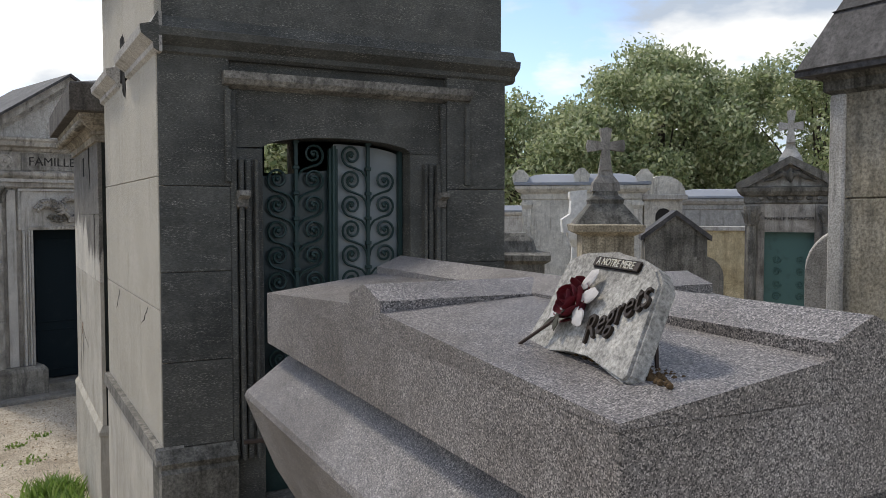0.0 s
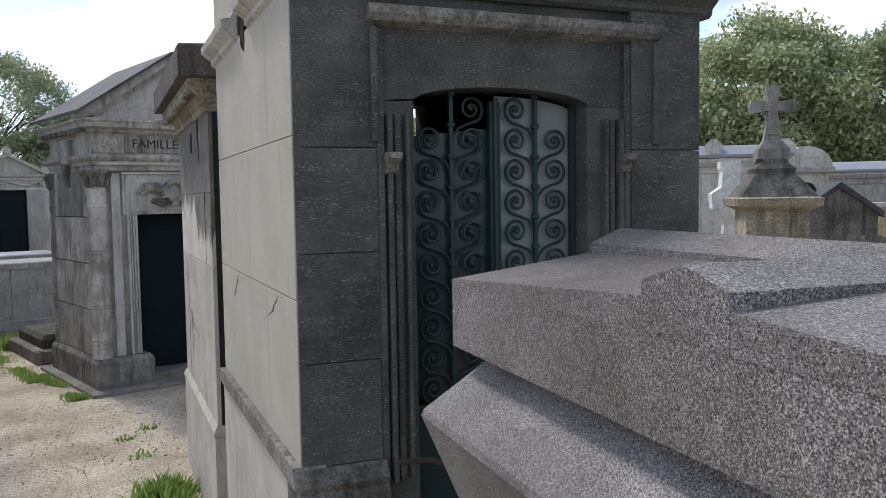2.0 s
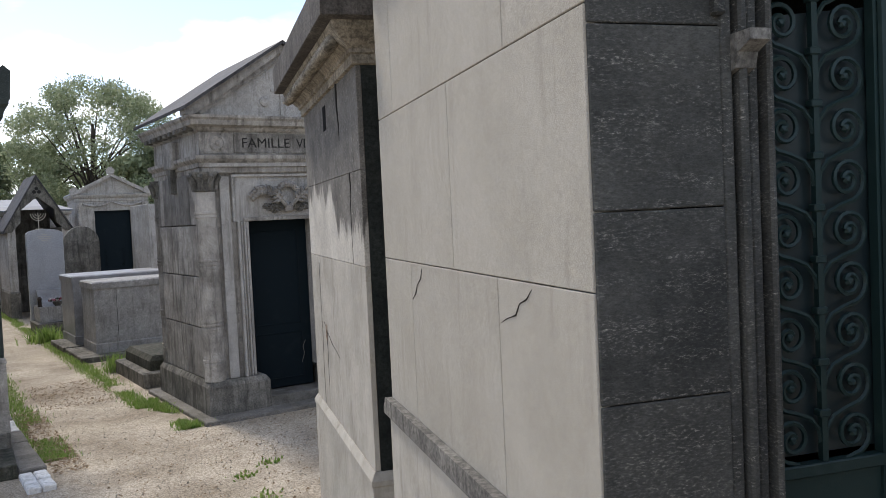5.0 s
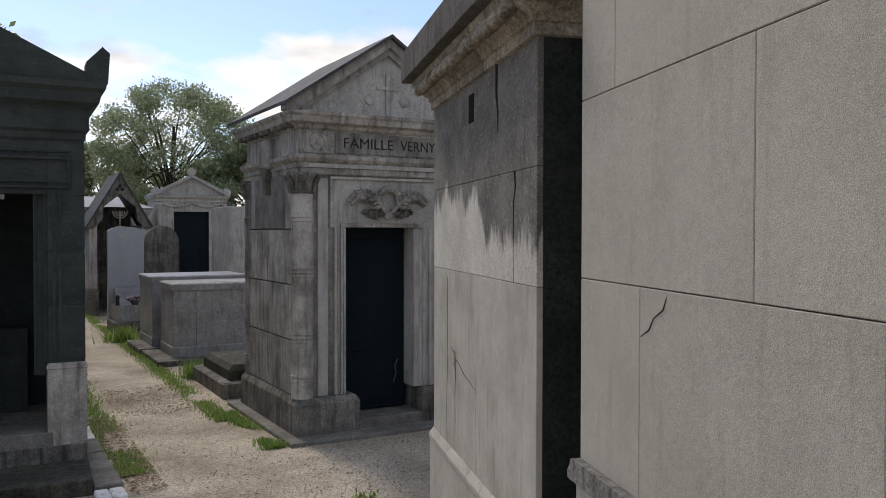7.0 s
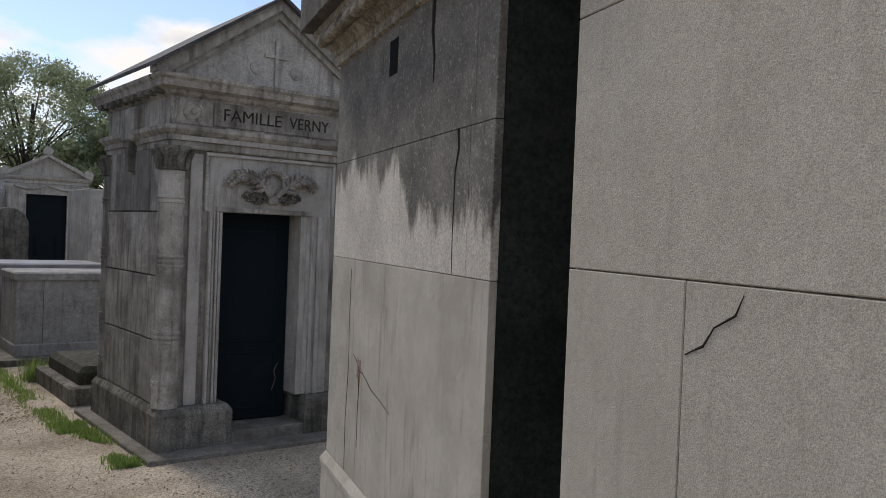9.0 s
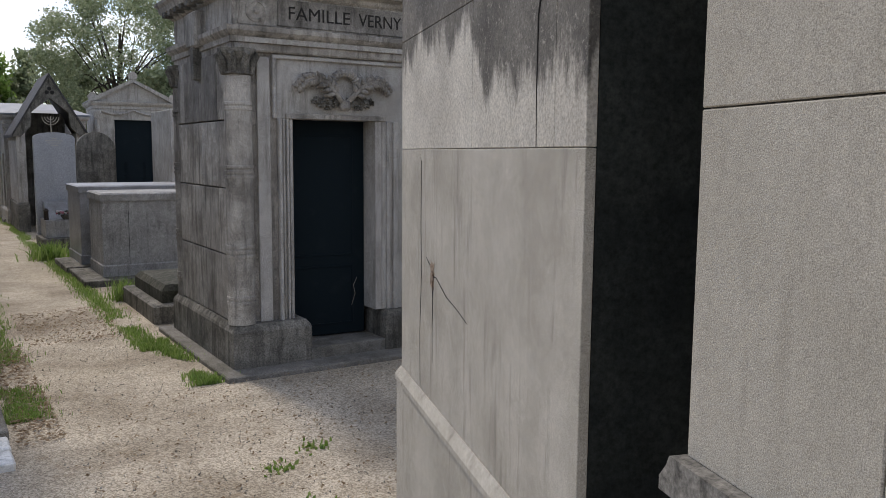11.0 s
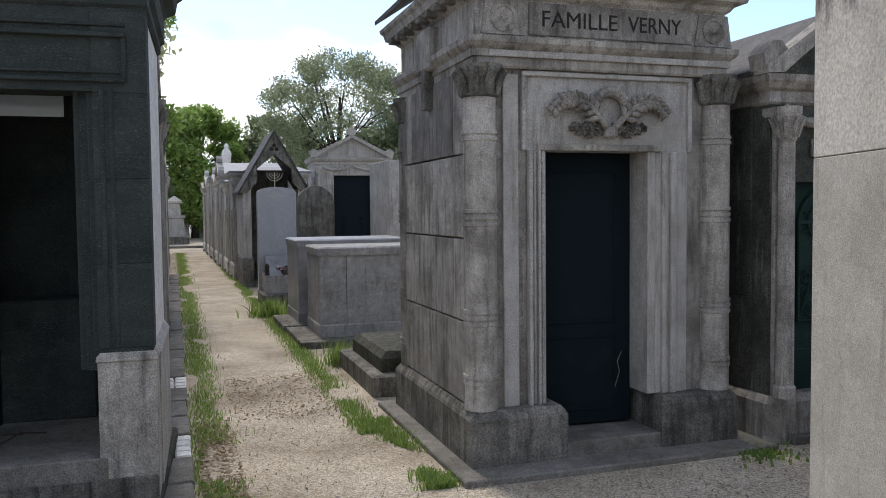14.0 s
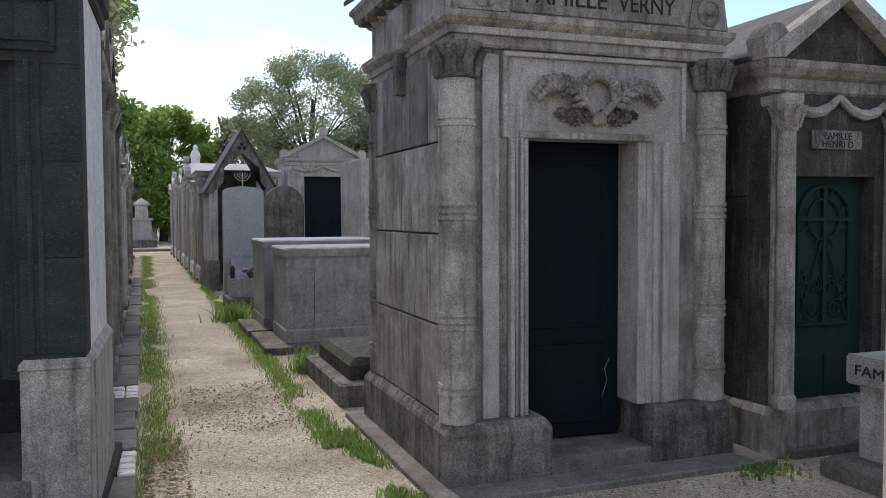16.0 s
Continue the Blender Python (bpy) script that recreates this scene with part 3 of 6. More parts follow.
# ---- plain streaked chapel ----
def streaked_chapel():
    X0, X1, Y0, Y1 = 0.675, 1.75, 6.745, 8.93
    base = land(0.6, 8.5) - 0.3
    t = thing("streaked_chapel", pose(0, 0, 0), "plain burial chapel of rain-streaked pale limestone", "chapel")
    part("wall_core", box(X0 + 0.012, X1, Y0 + 0.02, Y1 - 0.02, base, 2.2), GREY, t)
    stones_of(t, PALE_ROUGH, (X0, -1), [(-0.06, 1.05, [Y0, 8.52, Y1]), ], 0.03, 0.0012, 0.002)
    stones_of(t, DRIP, (X0, -1), [(1.05, 1.57, [Y0, 6.95, 7.72, Y1]), (1.57, 2.13, [Y0, 6.92, Y1])], 0.03, 0.0012, 0.002)
    # Closed box; its black colour paints the depth and shade of the hole.
    part("vent", box(X0 - 0.002, X0 + 0.05, 7.83, 7.95, 1.90, 2.06), HOLE, t, "small square dark vent hole")
    for z0, z1 in ((-0.06, 0.5), (0.5, 1.05), (1.05, 1.57), (1.57, 2.13)):
        part("stone_block", box(X0 + 0.031, X1, Y1 - 0.03, Y1, z0 + 0.002, z1 - 0.002, 0.003), GREY_PALE, t)
    # The gap's shade is put into this wall's colour.
    part("front_wall", box(X0 + 0.031, X1, Y0, Y0 + 0.04, base, 2.2), GAP_SHADE, t, "wall in the gap, coloured near-black for its shade")
    part("plinth", ring(X0, X1, Y0, Y1, [(0.022, base), (0.022, -0.14), (0.03, -0.13), (0.03, -0.105), (0.004, -0.06)]), PALE_ROUGH, t)
    cp = [(0, 2.12), (0.02, 2.125), (0.02, 2.175), (0.035, 2.18), (0.035, 2.20), (0.05, 2.215), (0.09, 2.25), (0.13, 2.30), (0.135, 2.325)]
    part("cornice", ring(X0, X1, Y0, Y1, cp), CORNICE, t, "moulded cornice carved with worn leaves")
    for k in range(15):
        y = Y0 + 0.08 + k * (Y1 - Y0 - 0.16) / 14
        bm = blob(0, 0, 0, 0.04, 0.058, 0.07, None, 2, 0.35)
        part("carved_leaf", bm, CORNICE, t, m=pose(X0 - 0.105, y, 2.255, 0, 38), smooth=True)
    part("eaves_slab", ring(X0, X1, Y0, Y1, [(0.135, 2.325), (0.19, 2.33), (0.20, 2.335), (0.20, 2.525), (0.19, 2.54), (0.13, 2.55)]), EAVES, t, "deep plain eaves slab, dark with soot")
    part("roof", ring(X0, X1, Y0, Y1, [(0.16, 2.545), (-0.3, 2.66)]), SLATE, t)
    part("crack", tube([(X0 - 0.001, y, z) for y, z in ((7.36, 2.13), (7.37, 1.98), (7.345, 1.88), (7.35, 1.78))], [0.012, 0.009, 0.006, 0.002], 5), INK, t, "open crack under the cornice")
    part("crack", tube([(X0 - 0.001, y, z) for y, z in ((7.06, 1.57), (7.05, 1.50), (7.08, 1.42), (7.085, 1.2), (7.08, 1.05))], [0.006, 0.005, 0.003, 0.0015, 0.001], 5), INK, t)
    part("chip", blob(X0 - 0.0005, 8.28, 0.51, 0.006, 0.028, 0.045, None, 3, 1.2), CHIP, t, "broken patch of bare reddish stone")
    part("crack", tube([(X0 - 0.001, y, z) for y, z in ((8.40, 0.57), (8.30, 0.535), (8.27, 0.50), (8.22, 0.505), (8.05, 0.45), (7.9, 0.43), (7.75, 0.40))], [0.001, 0.003, 0.004, 0.002, 0.0022, 0.0015, 0.001], 4), INK, t)
    part("crack", tube([(X0 - 0.001, y, z) for y, z in ((8.28, 0.47), (8.275, 0.40), (8.285, 0.28), (8.28, 0.12))], [0.004, 0.002, 0.0014, 0.001], 4), INK, t)
    part("crack", tube([(X0 - 0.001, y, z) for y, z in ((8.50, 1.0), (8.505, 0.7), (8.49, 0.5), (8.52, 0.2), (8.51, -0.05))], 0.0012, 4), INK, t)
    return t


EAVES = stone("dark_eaves_stone", (0.075, 0.067, 0.06), (0.13, 0.118, 0.105), (0.04, 0.036, 0.032), 0.4, 60)
CHIP = stone("bare_reddish_stone", (0.25, 0.18, 0.13), (0.36, 0.28, 0.21), (0.16, 0.11, 0.08), 0.3, 60)
CORNICE = stone("stained_cornice_stone", (0.20, 0.175, 0.135), (0.36, 0.32, 0.255), (0.06, 0.053, 0.042), 0.4, 60)
streaked_chapel()


# ---- family chapel with corner columns ----
def carved_palms(parent, cx, y, cz):
    """Crossed acanthus fronds tied under an arched wreath, in high relief."""
    for s in (-1, 1):
        stem = [(cx - s * 0.02, y - 0.04, cz - 0.15), (cx + s * 0.09, y - 0.065, cz - 0.03), (cx + s * 0.19, y - 0.075, cz + 0.07), (cx + s * 0.30, y - 0.07, cz + 0.115), (cx + s * 0.40, y - 0.06, cz + 0.10), (cx + s * 0.47, y - 0.05, cz + 0.03)]
        bm = tube(stem, [0.026, 0.026, 0.024, 0.02, 0.016, 0.006], 7)
        for k in range(11):
            f = 0.22 + 0.76 * k / 10
            i = min(int(f * 5), 4)
            p = Vector(stem[i]).lerp(Vector(stem[i + 1]), f * 5 - i)
            d = (Vector(stem[i + 1]) - Vector(stem[i])).normalized()
            up = Vector((-d.z, 0, d.x)) * s
            ln = 0.115 * (1.05 - 0.5 * k / 10)
            for q in (-1, 1):
                tip = p + d * ln * 0.55 + up * q * ln * (0.62 if q > 0 else 0.85) + Vector((0, 0.02, 0))
                tube([p, p.lerp(tip, 0.55) + Vector((0, -0.022, 0)), tip], [0.014, 0.026, 0.007], 6, bm)
        part("carved_frond", bm, GREY, parent, smooth=True)
        for dx, dz, r in ((0.09, -0.10, 0.052), (0.16, -0.075, 0.05), (0.22, -0.105, 0.046), (0.28, -0.085, 0.036), (0.15, -0.135, 0.04)):
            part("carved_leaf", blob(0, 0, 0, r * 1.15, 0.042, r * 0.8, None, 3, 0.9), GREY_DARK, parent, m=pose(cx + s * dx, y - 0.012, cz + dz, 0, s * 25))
    wreath = [(cx + 0.135 * math.cos(a), y - 0.04, cz + 0.045 + 0.13 * math.sin(a)) for a in [math.pi * (-0.1 + 1.2 * k / 30) for k in range(31)]]
    part("carved_wreath", tube(wreath, [0.034 + 0.009 * (k % 2) for k in range(31)], 8), GREY, parent)
    part("carved_ribbon", box(cx - 0.05, cx + 0.05, y - 0.085, y, cz - 0.17, cz - 0.08, 0.016), GREY, parent)


def engaged_column(parent, x, y, r, z0, z1):
    prof = [(r * 1.02, z0)]
    h = z1 - z0
    for f in (0.10, 0.30, 0.62, 0.88):
        zc = z0 + f * h
        for d in (-0.045, 0.0, 0.045) if f not in (0.10, 0.88) else (-0.022, 0.022):
            prof += [(r, zc + d - 0.016), (r * 1.075, zc + d - 0.012), (r * 1.075, zc + d + 0.012), (r, zc + d + 0.016)]
    prof += [(r * 0.97, z1)]
    part("column", lathe(prof, 24, x, y), GREY, parent, "banded corner column with worn rings", smooth=False)
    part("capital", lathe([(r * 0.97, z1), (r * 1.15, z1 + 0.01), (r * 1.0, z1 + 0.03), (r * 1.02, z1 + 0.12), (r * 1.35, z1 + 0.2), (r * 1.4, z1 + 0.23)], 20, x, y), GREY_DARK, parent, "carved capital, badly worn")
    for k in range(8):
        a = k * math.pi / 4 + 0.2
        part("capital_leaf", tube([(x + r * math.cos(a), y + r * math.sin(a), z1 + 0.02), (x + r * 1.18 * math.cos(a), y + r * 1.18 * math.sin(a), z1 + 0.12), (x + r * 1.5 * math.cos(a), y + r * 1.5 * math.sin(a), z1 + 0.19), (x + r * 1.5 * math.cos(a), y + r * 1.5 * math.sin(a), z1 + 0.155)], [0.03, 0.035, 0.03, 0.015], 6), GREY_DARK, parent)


def family_chapel():
    t = thing("family_chapel", LANE, "grey limestone family chapel with corner columns and gabled roof", "chapel")
    A0, A1, B1 = -0.56, 1.56, 1.93
    ped = -0.535
    part("footing", box(A0 - 0.2, A1 + 0.25, -0.36, B1 + 0.2, -1.2, -0.925, 0.01), SLAB, t, "grey stone apron slab")
    pl = [(0.06, -0.935), (0.06, -0.60), (0.05, -0.575), (0.02, ped)]
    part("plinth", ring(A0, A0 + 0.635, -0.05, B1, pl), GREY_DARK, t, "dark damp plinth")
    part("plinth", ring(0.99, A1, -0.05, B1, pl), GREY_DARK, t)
    part("step", box(0.06, 1.0, -0.09, B1 - 0.3, -0.935, -0.815, 0.006), SLAB, t, "stone threshold step")
    # inner core and interior
    part("side_wall", box(A0 + 0.05, A0 + 0.2, 0.1, B1 - 0.02, ped, 1.93), GREY, t)
    part("side_wall", box(A1 - 0.2, A1 - 0.02, 0.1, B1 - 0.02, ped, 1.93), GREY, t)
    part("back_wall", box(A0 + 0.2, A1 - 0.2, B1 - 0.2, B1 - 0.03, ped, 1.93), GREY, t)
    h = (1.93 - ped) / 4
    for k in range(4):
        z0, z1 = ped + k * h, ped + (k + 1) * h
        cuts = ([0.19, 0.88, B1 - 0.14], [0.19, 0.44, 0.86, 1.5, B1 - 0.14], [0.19, 0.95, B1 - 0.14], [0.19, 0.42, 1.55, B1 - 0.14])[k]
        for c0, c1 in zip(cuts, cuts[1:]):
            part("stone_block", box(A0 + 0.0, A0 + 0.08, c0 + 0.008, c1 - 0.008, z0 + 0.006, z1 - 0.006, 0.006), GREY, t)
    # front wall round the doorway
    ol, orr, ot = 0.02, 0.88, 1.335
    part("front_wall", box(A0 + 0.1, -0.13, 0.035, 0.2, ped, 1.93), GREY, t)
    part("front_wall", box(1.23, A1 - 0.1, 0.035, 0.2, ped, 1.93), GREY, t)
    part("front_wall", box(-0.13, 1.23, 0.02, 0.2, ot, 1.93), GREY_PALE, t)
    part("jamb", box(-0.13, ol, 0.021, 0.32, ped, ot), GREY_PALE, t)
    part("jamb", box(orr, 1.23, 0.021, 0.32, ped, ot), GREY_PALE, t)
    for a0, a1, d in ((-0.13, -0.10, 0.05), (-0.085, -0.062, 0.022), (-0.05, -0.03, 0.038), (-0.018, ol - 0.006, 0.014)):
        part("architrave", box(a0, a1, 0.022 - d, 0.05, ped, ot, 0.006), GREY_PALE, t)
        part("architrave", box(0.96 + (-a1), 0.96 + (-a0) + 0.02, 0.022 - d, 0.05, ped, ot, 0.006), GREY_PALE, t)
    for a0, a1 in ((-0.175, -0.14), (1.225, 1.26)):
        part("panel_edge", box(a0, a1, -0.008, 0.05, ot, 1.9, 0.006), GREY_PALE, t)
    part("panel_edge", box(-0.175, 1.26, -0.01, 0.05, 1.87, 1.905, 0.006), GREY_PALE, t)
    part("lintel_edge", box(-0.05, 0.99, -0.004, 0.05, ot, ot + 0.05, 0.006), GREY, t)
    carved_palms(t, 0.53, 0.015, 1.60)
    part("wall_panel", box(A0 + 0.24, -0.20, 0.008, 0.05, ped, 1.88, 0.004), GREY_PALE, t)
    for x in (A0 + 0.07, A1 - 0.07):
        engaged_column(t, x, 0.035, 0.122, ped, 1.70)
    engaged_column(t, A0 + 0.09, B1 - 0.06, 0.118, ped, 1.70)
    # entablature
    ent = [(0.0, 1.915), (0.012, 1.93), (0.012, 1.985), (0.03, 1.99), (0.03, 2.04), (0.055, 2.06), (0.075, 2.085), (0.078, 2.125), (0.0, 2.14), (0.0, 2.40), (0.03, 2.42), (0.05, 2.45), (0.12, 2.475), (0.135, 2.53), (0.16, 2.555), (0.165, 2.585), (0.0, 2.60)]
    part("entablature", ring(A0 + 0.02, A1 - 0.02, -0.02, B1, ent), GREY, t, "moulded entablature with the family name")
    part("name_frieze", box(-0.13, 1.23, -0.035, 0.0, 2.155, 2.39, 0.006), GREY, t)
    words("FAMILLE", 0.165, INK, pose(0.275, -0.037, 2.27, 90), t, "carved_letters", 0.002, width=0.61)
    words("VERNY", 0.165, INK, pose(0.905, -0.037, 2.27, 90), t, "carved_letters", 0.002, width=0.46)
    for x in (-0.33, 1.43):
        part("carved_disc", lathe([(0.10, 0), (0.10, 0.02), (0.075, 0.03), (0.07, 0.02), (0.035, 0.02), (0.02, 0.035)], 20), GREY, t, m=pose(x, -0.02, 2.27, 90))
        part("carved_scroll", extrude([(x - 0.17, 2.15), (x + 0.17, 2.15), (x + 0.16, 2.2), (x + 0.13, 2.39), (x - 0.13, 2.39), (x - 0.16, 2.2)], -0.03, 0.0), GREY, t)
    part("dentil_band", box(-0.45, 1.45, -0.06, -0.03, 1.99, 2.035, 0.003), GREY_PALE, t)
    part("side_notch", box(A0 - 0.075, A0 + 0.06, 0.90, 1.0, 1.72, 2.30, 0.004), GREY_DARK, t)
    part("side_notch", box(A0 - 0.085, A0 + 0.06, 0.78, 1.12, 2.02, 2.36, 0.02), GREY, t)
    for k in range(9):
        part("modillion", box(A0 - 0.11, A0 + 0.02, 0.05 + 0.22 * k, 0.14 + 0.22 * k, 2.42, 2.475, 0.006), GREY_DARK, t)
    # pediment and roof
    mid, apex = 0.5, 3.47
    part("pediment", extrude([(A0 - 0.0, 2.6), (A1 + 0.0, 2.6), (mid, apex - 0.13)], -0.04, 0.2), GREY_PALE, t)
    for s in (-1, 1):
        e = mid + s * (A1 - mid + 0.16)
        part("raking_cornice", extrude([(e, 2.59), (e, 2.65), (mid, apex), (mid, apex - 0.10), (e - s * 0.12, 2.595)], -0.13, 0.06), GREY, t)
        part("raking_cornice", extrude([(e - s * 0.1, 2.61), (e - s * 0.02, 2.62), (mid, apex - 0.06), (mid, apex - 0.18), (e - s * 0.2, 2.6)], -0.09, 0.04), GREY, t)
        part("roof_slope", extrude([(e + s * 0.02, 2.64), (e + s * 0.02, 2.68), (mid, apex + 0.04), (mid, apex)], -0.19, B1 + 0.2), SLATE, t)
        part("pediment_boss", lathe([(0.06, 0), (0.06, 0.02), (0.03, 0.035)], 16), GREY_PALE, t, m=pose(mid + s * 0.22, -0.04, 2.78, 90))
    bm = box(mid - 0.018, mid + 0.018, -0.065, -0.02, 2.62, 3.08)
    box(mid - 0.13, mid + 0.13, -0.064, -0.02, 2.90, 2.935, 0, bm)
    part("relief_cross", bm, GREY_PALE, t)
    # door leaf, slightly ajar
    d = part("door", box(0, 0.86, -0.025, 0.025, -0.80, ot, 0.004), DARK_PAINT, t, "blue-black panelled door, slightly ajar", pose(orr, 0.3, 0, 0, 0, 180 - 4))
    for z0, z1 in ((-0.7, -0.1), (0.0, 1.2)):
        for x0, x1, za, zb in ((0.12, 0.14, z0, z1), (0.72, 0.74, z0, z1), (0.12, 0.74, z0, z0 + 0.02), (0.12, 0.74, z1 - 0.02, z1)):
            part("panel_moulding", box(x0, x1, 0.02, 0.034, za, zb, 0.004), DARK_PAINT, d)
    part("twig", tube([(0.70, 0.2, -0.50), (0.735, 0.19, -0.38), (0.72, 0.2, -0.30), (0.76, 0.2, -0.22)], 0.0035, 5), SLAB, t, "pale dry twig caught at the door's edge")
    return t


family_chapel()


# ---- granite tomb with a cross in relief on its lid ----
def granite_tomb():
    t = thing("granite_tomb", pose(1.392, 1.957, 0, 0, 0, -2.7), "grey-pink granite tomb with a raised cross on the lid", "tomb")
    hw, hl = 0.55, 1.065
    zt, zb = 1.287, 1.097
    base = land(1.3, 1.0) - 0.2
    ws, wa, yc = 0.102, 0.115, 0.005
    # lid: four gently tilted quarters that rise towards the cross
    part("lid", box(-hw, hw, -hl, hl, zb, zt - 0.01), GRANITE, t, "rough-grained granite lid")
    for sx in (-1, 1):
        for sy in (-1, 1):
            low = [(sx * hw, sy * hl), (sx * ws, sy * hl), (sx * ws, yc + sy * wa), (sx * hw, yc + sy * wa)]
            zs = (zt, 1.346, 1.366, 1.344)
            bm = bmesh.new()
            dn = [bm.verts.new((x, y, zt - 0.012)) for x, y in low]
            up = [bm.verts.new((x, y, z)) for (x, y), z in zip(low, zs)]
            for i in range(4):
                bm.faces.new((dn[i], dn[(i + 1) % 4], up[(i + 1) % 4], up[i]))
            bm.faces.new((up[0], up[1], up[2]))
            bm.faces.new((up[0], up[2], up[3]))
            bm.faces.new(dn[::-1])
            part("lid_quarter", bm, GRANITE, t)
    part("cross_shaft", extrude([(-ws, zt - 0.012), (-ws, 1.374), (0, 1.416), (ws, 1.374), (ws, zt - 0.012)], -hl - 0.001, hl + 0.001), GRANITE, t, "raised gabled shaft of the cross")
    part("cross_arm", extrude([(yc - wa, zt - 0.012), (yc - wa, 1.372), (yc, 1.406), (yc + wa, 1.372), (yc + wa, zt - 0.012)], -hw - 0.001, hw + 0.001, "x"), GRANITE, t, "raised gabled arm of the cross")
    part("neck", ring(-hw + 0.085, hw - 0.085, -hl + 0.085, hl - 0.085, [(0, 0.95), (0, zb + 0.004)]), GRANITE, t)
    part("body", ring(-hw, hw, -hl, hl, [(-0.16, base), (-0.16, 0.36), (-0.02, 0.62), (0.075, 0.885), (0.068, 0.905), (-0.075, 1.065), (-0.10, 1.065)]), GRANITE, t, "granite body with bevelled shoulders")
    part("step", ring(-hw, hw, -hl, hl, [(0.05, base), (0.05, 0.12), (0.04, 0.13)]), GRANITE, t)
    return t


granite_tomb()


# ---- open book memorial with a cloth rose ----
def book_memorial():
    bl, br, tp = Vector((0.984, 1.452, 1.318)), Vector((0.915, 1.045, 1.312)), Vector((1.075, 1.32, 1.512))
    ex = (br - bl).normalized()
    ez = (tp - bl - ex * (tp - bl).dot(ex)).normalized()
    ey = ez.cross(ex)
    m = Matrix((ex, ey, ez)).transposed().to_4x4()
    m.translation = bl
    t = thing("book_memorial", m, "pale stone memorial in the shape of an open book", "memorial")
    shape = [(0.0, -0.006), (0.06, -0.004), (0.19, 0.022), (0.26, 0.02), (0.40, -0.004), (0.41, 0.01), (0.372, 0.185), (0.34, 0.21), (0.285, 0.226), (0.19, 0.234), (0.06, 0.226), (0.012, 0.205), (0.02, 0.16), (0.03, 0.10)]
    bm = extrude(shape, 0.0, 0.04)
    bmesh.ops.bevel(bm, geom=bm.edges[:], offset=0.006, segments=2, affect="EDGES")
    part("stone_book", bm, BOOK, t, "lichen-spotted pale stone")
    pl = part("name_plate", box(0.125, 0.295, -0.006, 0.002, 0.193, 0.219, 0.004, seg=2), BRONZE, t, "small brown metal plate with a dedication")
    words("A NOTRE MERE", 0.023, GILT, pose(0.21, -0.0068, 0.206, 90), pl, "lettering", 0.001, width=0.135)
    words("Regrets", 0.078, BRONZE, pose(0.29, -0.004, 0.108, 90, -36), t, "script_letters", 0.004, width=0.18, shear=0.4)
    part("rear_stand", tube([(0.34, 0.05, 0.12), (0.36, 0.10, 0.02), (0.40, 0.13, -0.01), (0.42, 0.12, 0.0)], 0.004, 6), RUST, t)
    # rose
    rose = thing("cloth_rose", m @ pose(0.145, -0.018, 0.112) @ Matrix.Scale(0.85, 4), "faded dark red cloth rose tied to the stone book", "flower")
    for rad, count, reach, turn in ((0.017, 3, 2.3, 0.2), (0.029, 4, 2.05, 0.9), (0.041, 5, 1.8, 0.3), (0.052, 6, 1.5, 0.7)):
        for q in range(count):
            a0 = turn + 2 * math.pi * q / count
            bm, n, rows = bmesh.new(), 7, []
            for i in range(n + 1):
                f = i / n
                th = 0.35 + (reach - 0.35) * f
                wide = 1.15 * 2 * math.pi / count / 2 * math.sqrt(max(0.08, 1 - (f * 0.97) ** 5))
                r = rad * (1 + 0.16 * f ** 3 + 0.03 * math.sin(q * 2.1))
                rows.append([bm.verts.new((r * math.sin(th) * math.cos(a0 + g * wide), 0.3 * rad + r * math.cos(th) * 0.8 - 0.003 * (g + 1), r * math.sin(th) * math.sin(a0 + g * wide))) for g in [2 * k / n - 1 for k in range(n + 1)]])
            for p, q2 in zip(rows, rows[1:]):
                for k in range(n):
                    bm.faces.new((p[k], p[k + 1], q2[k + 1], q2[k]))
            bmesh.ops.solidify(bm, geom=bm.faces[:], thickness=0.0012)
            part("petal", bm, PETAL, rose, "", pose(0, -0.022, 0), True)
    for x, z, rz in ((0.062, 0.02, 70), (0.058, -0.035, 120), (-0.045, -0.05, 200), (0.03, 0.058, 30)):
        part("pale_petal", blob(0, 0, 0, 0.02, 0.006, 0.032, None, 2, 0.4), PALE_PETAL, rose, "faded whitish petal", pose(x, 0, z, 0, rz, 0))
    part("stem", tube([(0.0, 0, -0.02), (-0.04, -0.005, -0.07), (-0.085, -0.01, -0.115), (-0.125, -0.012, -0.15)], 0.0042, 6), RUST, rose)
    for x, z, r in ((-0.05, -0.07, 40), (-0.02, -0.06, -30)):
        part("leaf", blob(0, 0, 0, 0.012, 0.003, 0.03, None, 1), MOSSY, rose, "", pose(x, -0.004, z, 0, r, 0))
    # moss tufts under the book
    bm = bmesh.new()
    for k in range(420):
        f = random.random()
        p = bl.lerp(br, 0.1 + 0.95 * f) + Vector((0.04 + 0.14 * random.random() ** 1.5, random.uniform(-0.05, 0.05), 0.002))
        blob(p.x, p.y, p.z, 0.008, 0.008, 0.007, bm, 1, 0.6)
    tagged(part("moss", bm, DRYMOSS, None), "dry brown moss and grit on the granite lid", "moss", kind="stuff")


BOOK = stone("lichened_pale_stone", (0.27, 0.26, 0.235), (0.40, 0.38, 0.345), (0.075, 0.068, 0.056), 0.5, 110, streak=False)
DRYMOSS = paint("dry_brown_moss", (0.075, 0.048, 0.025), (0.14, 0.095, 0.05), 0.95, 0, 60, 0.6)
book_memorial()


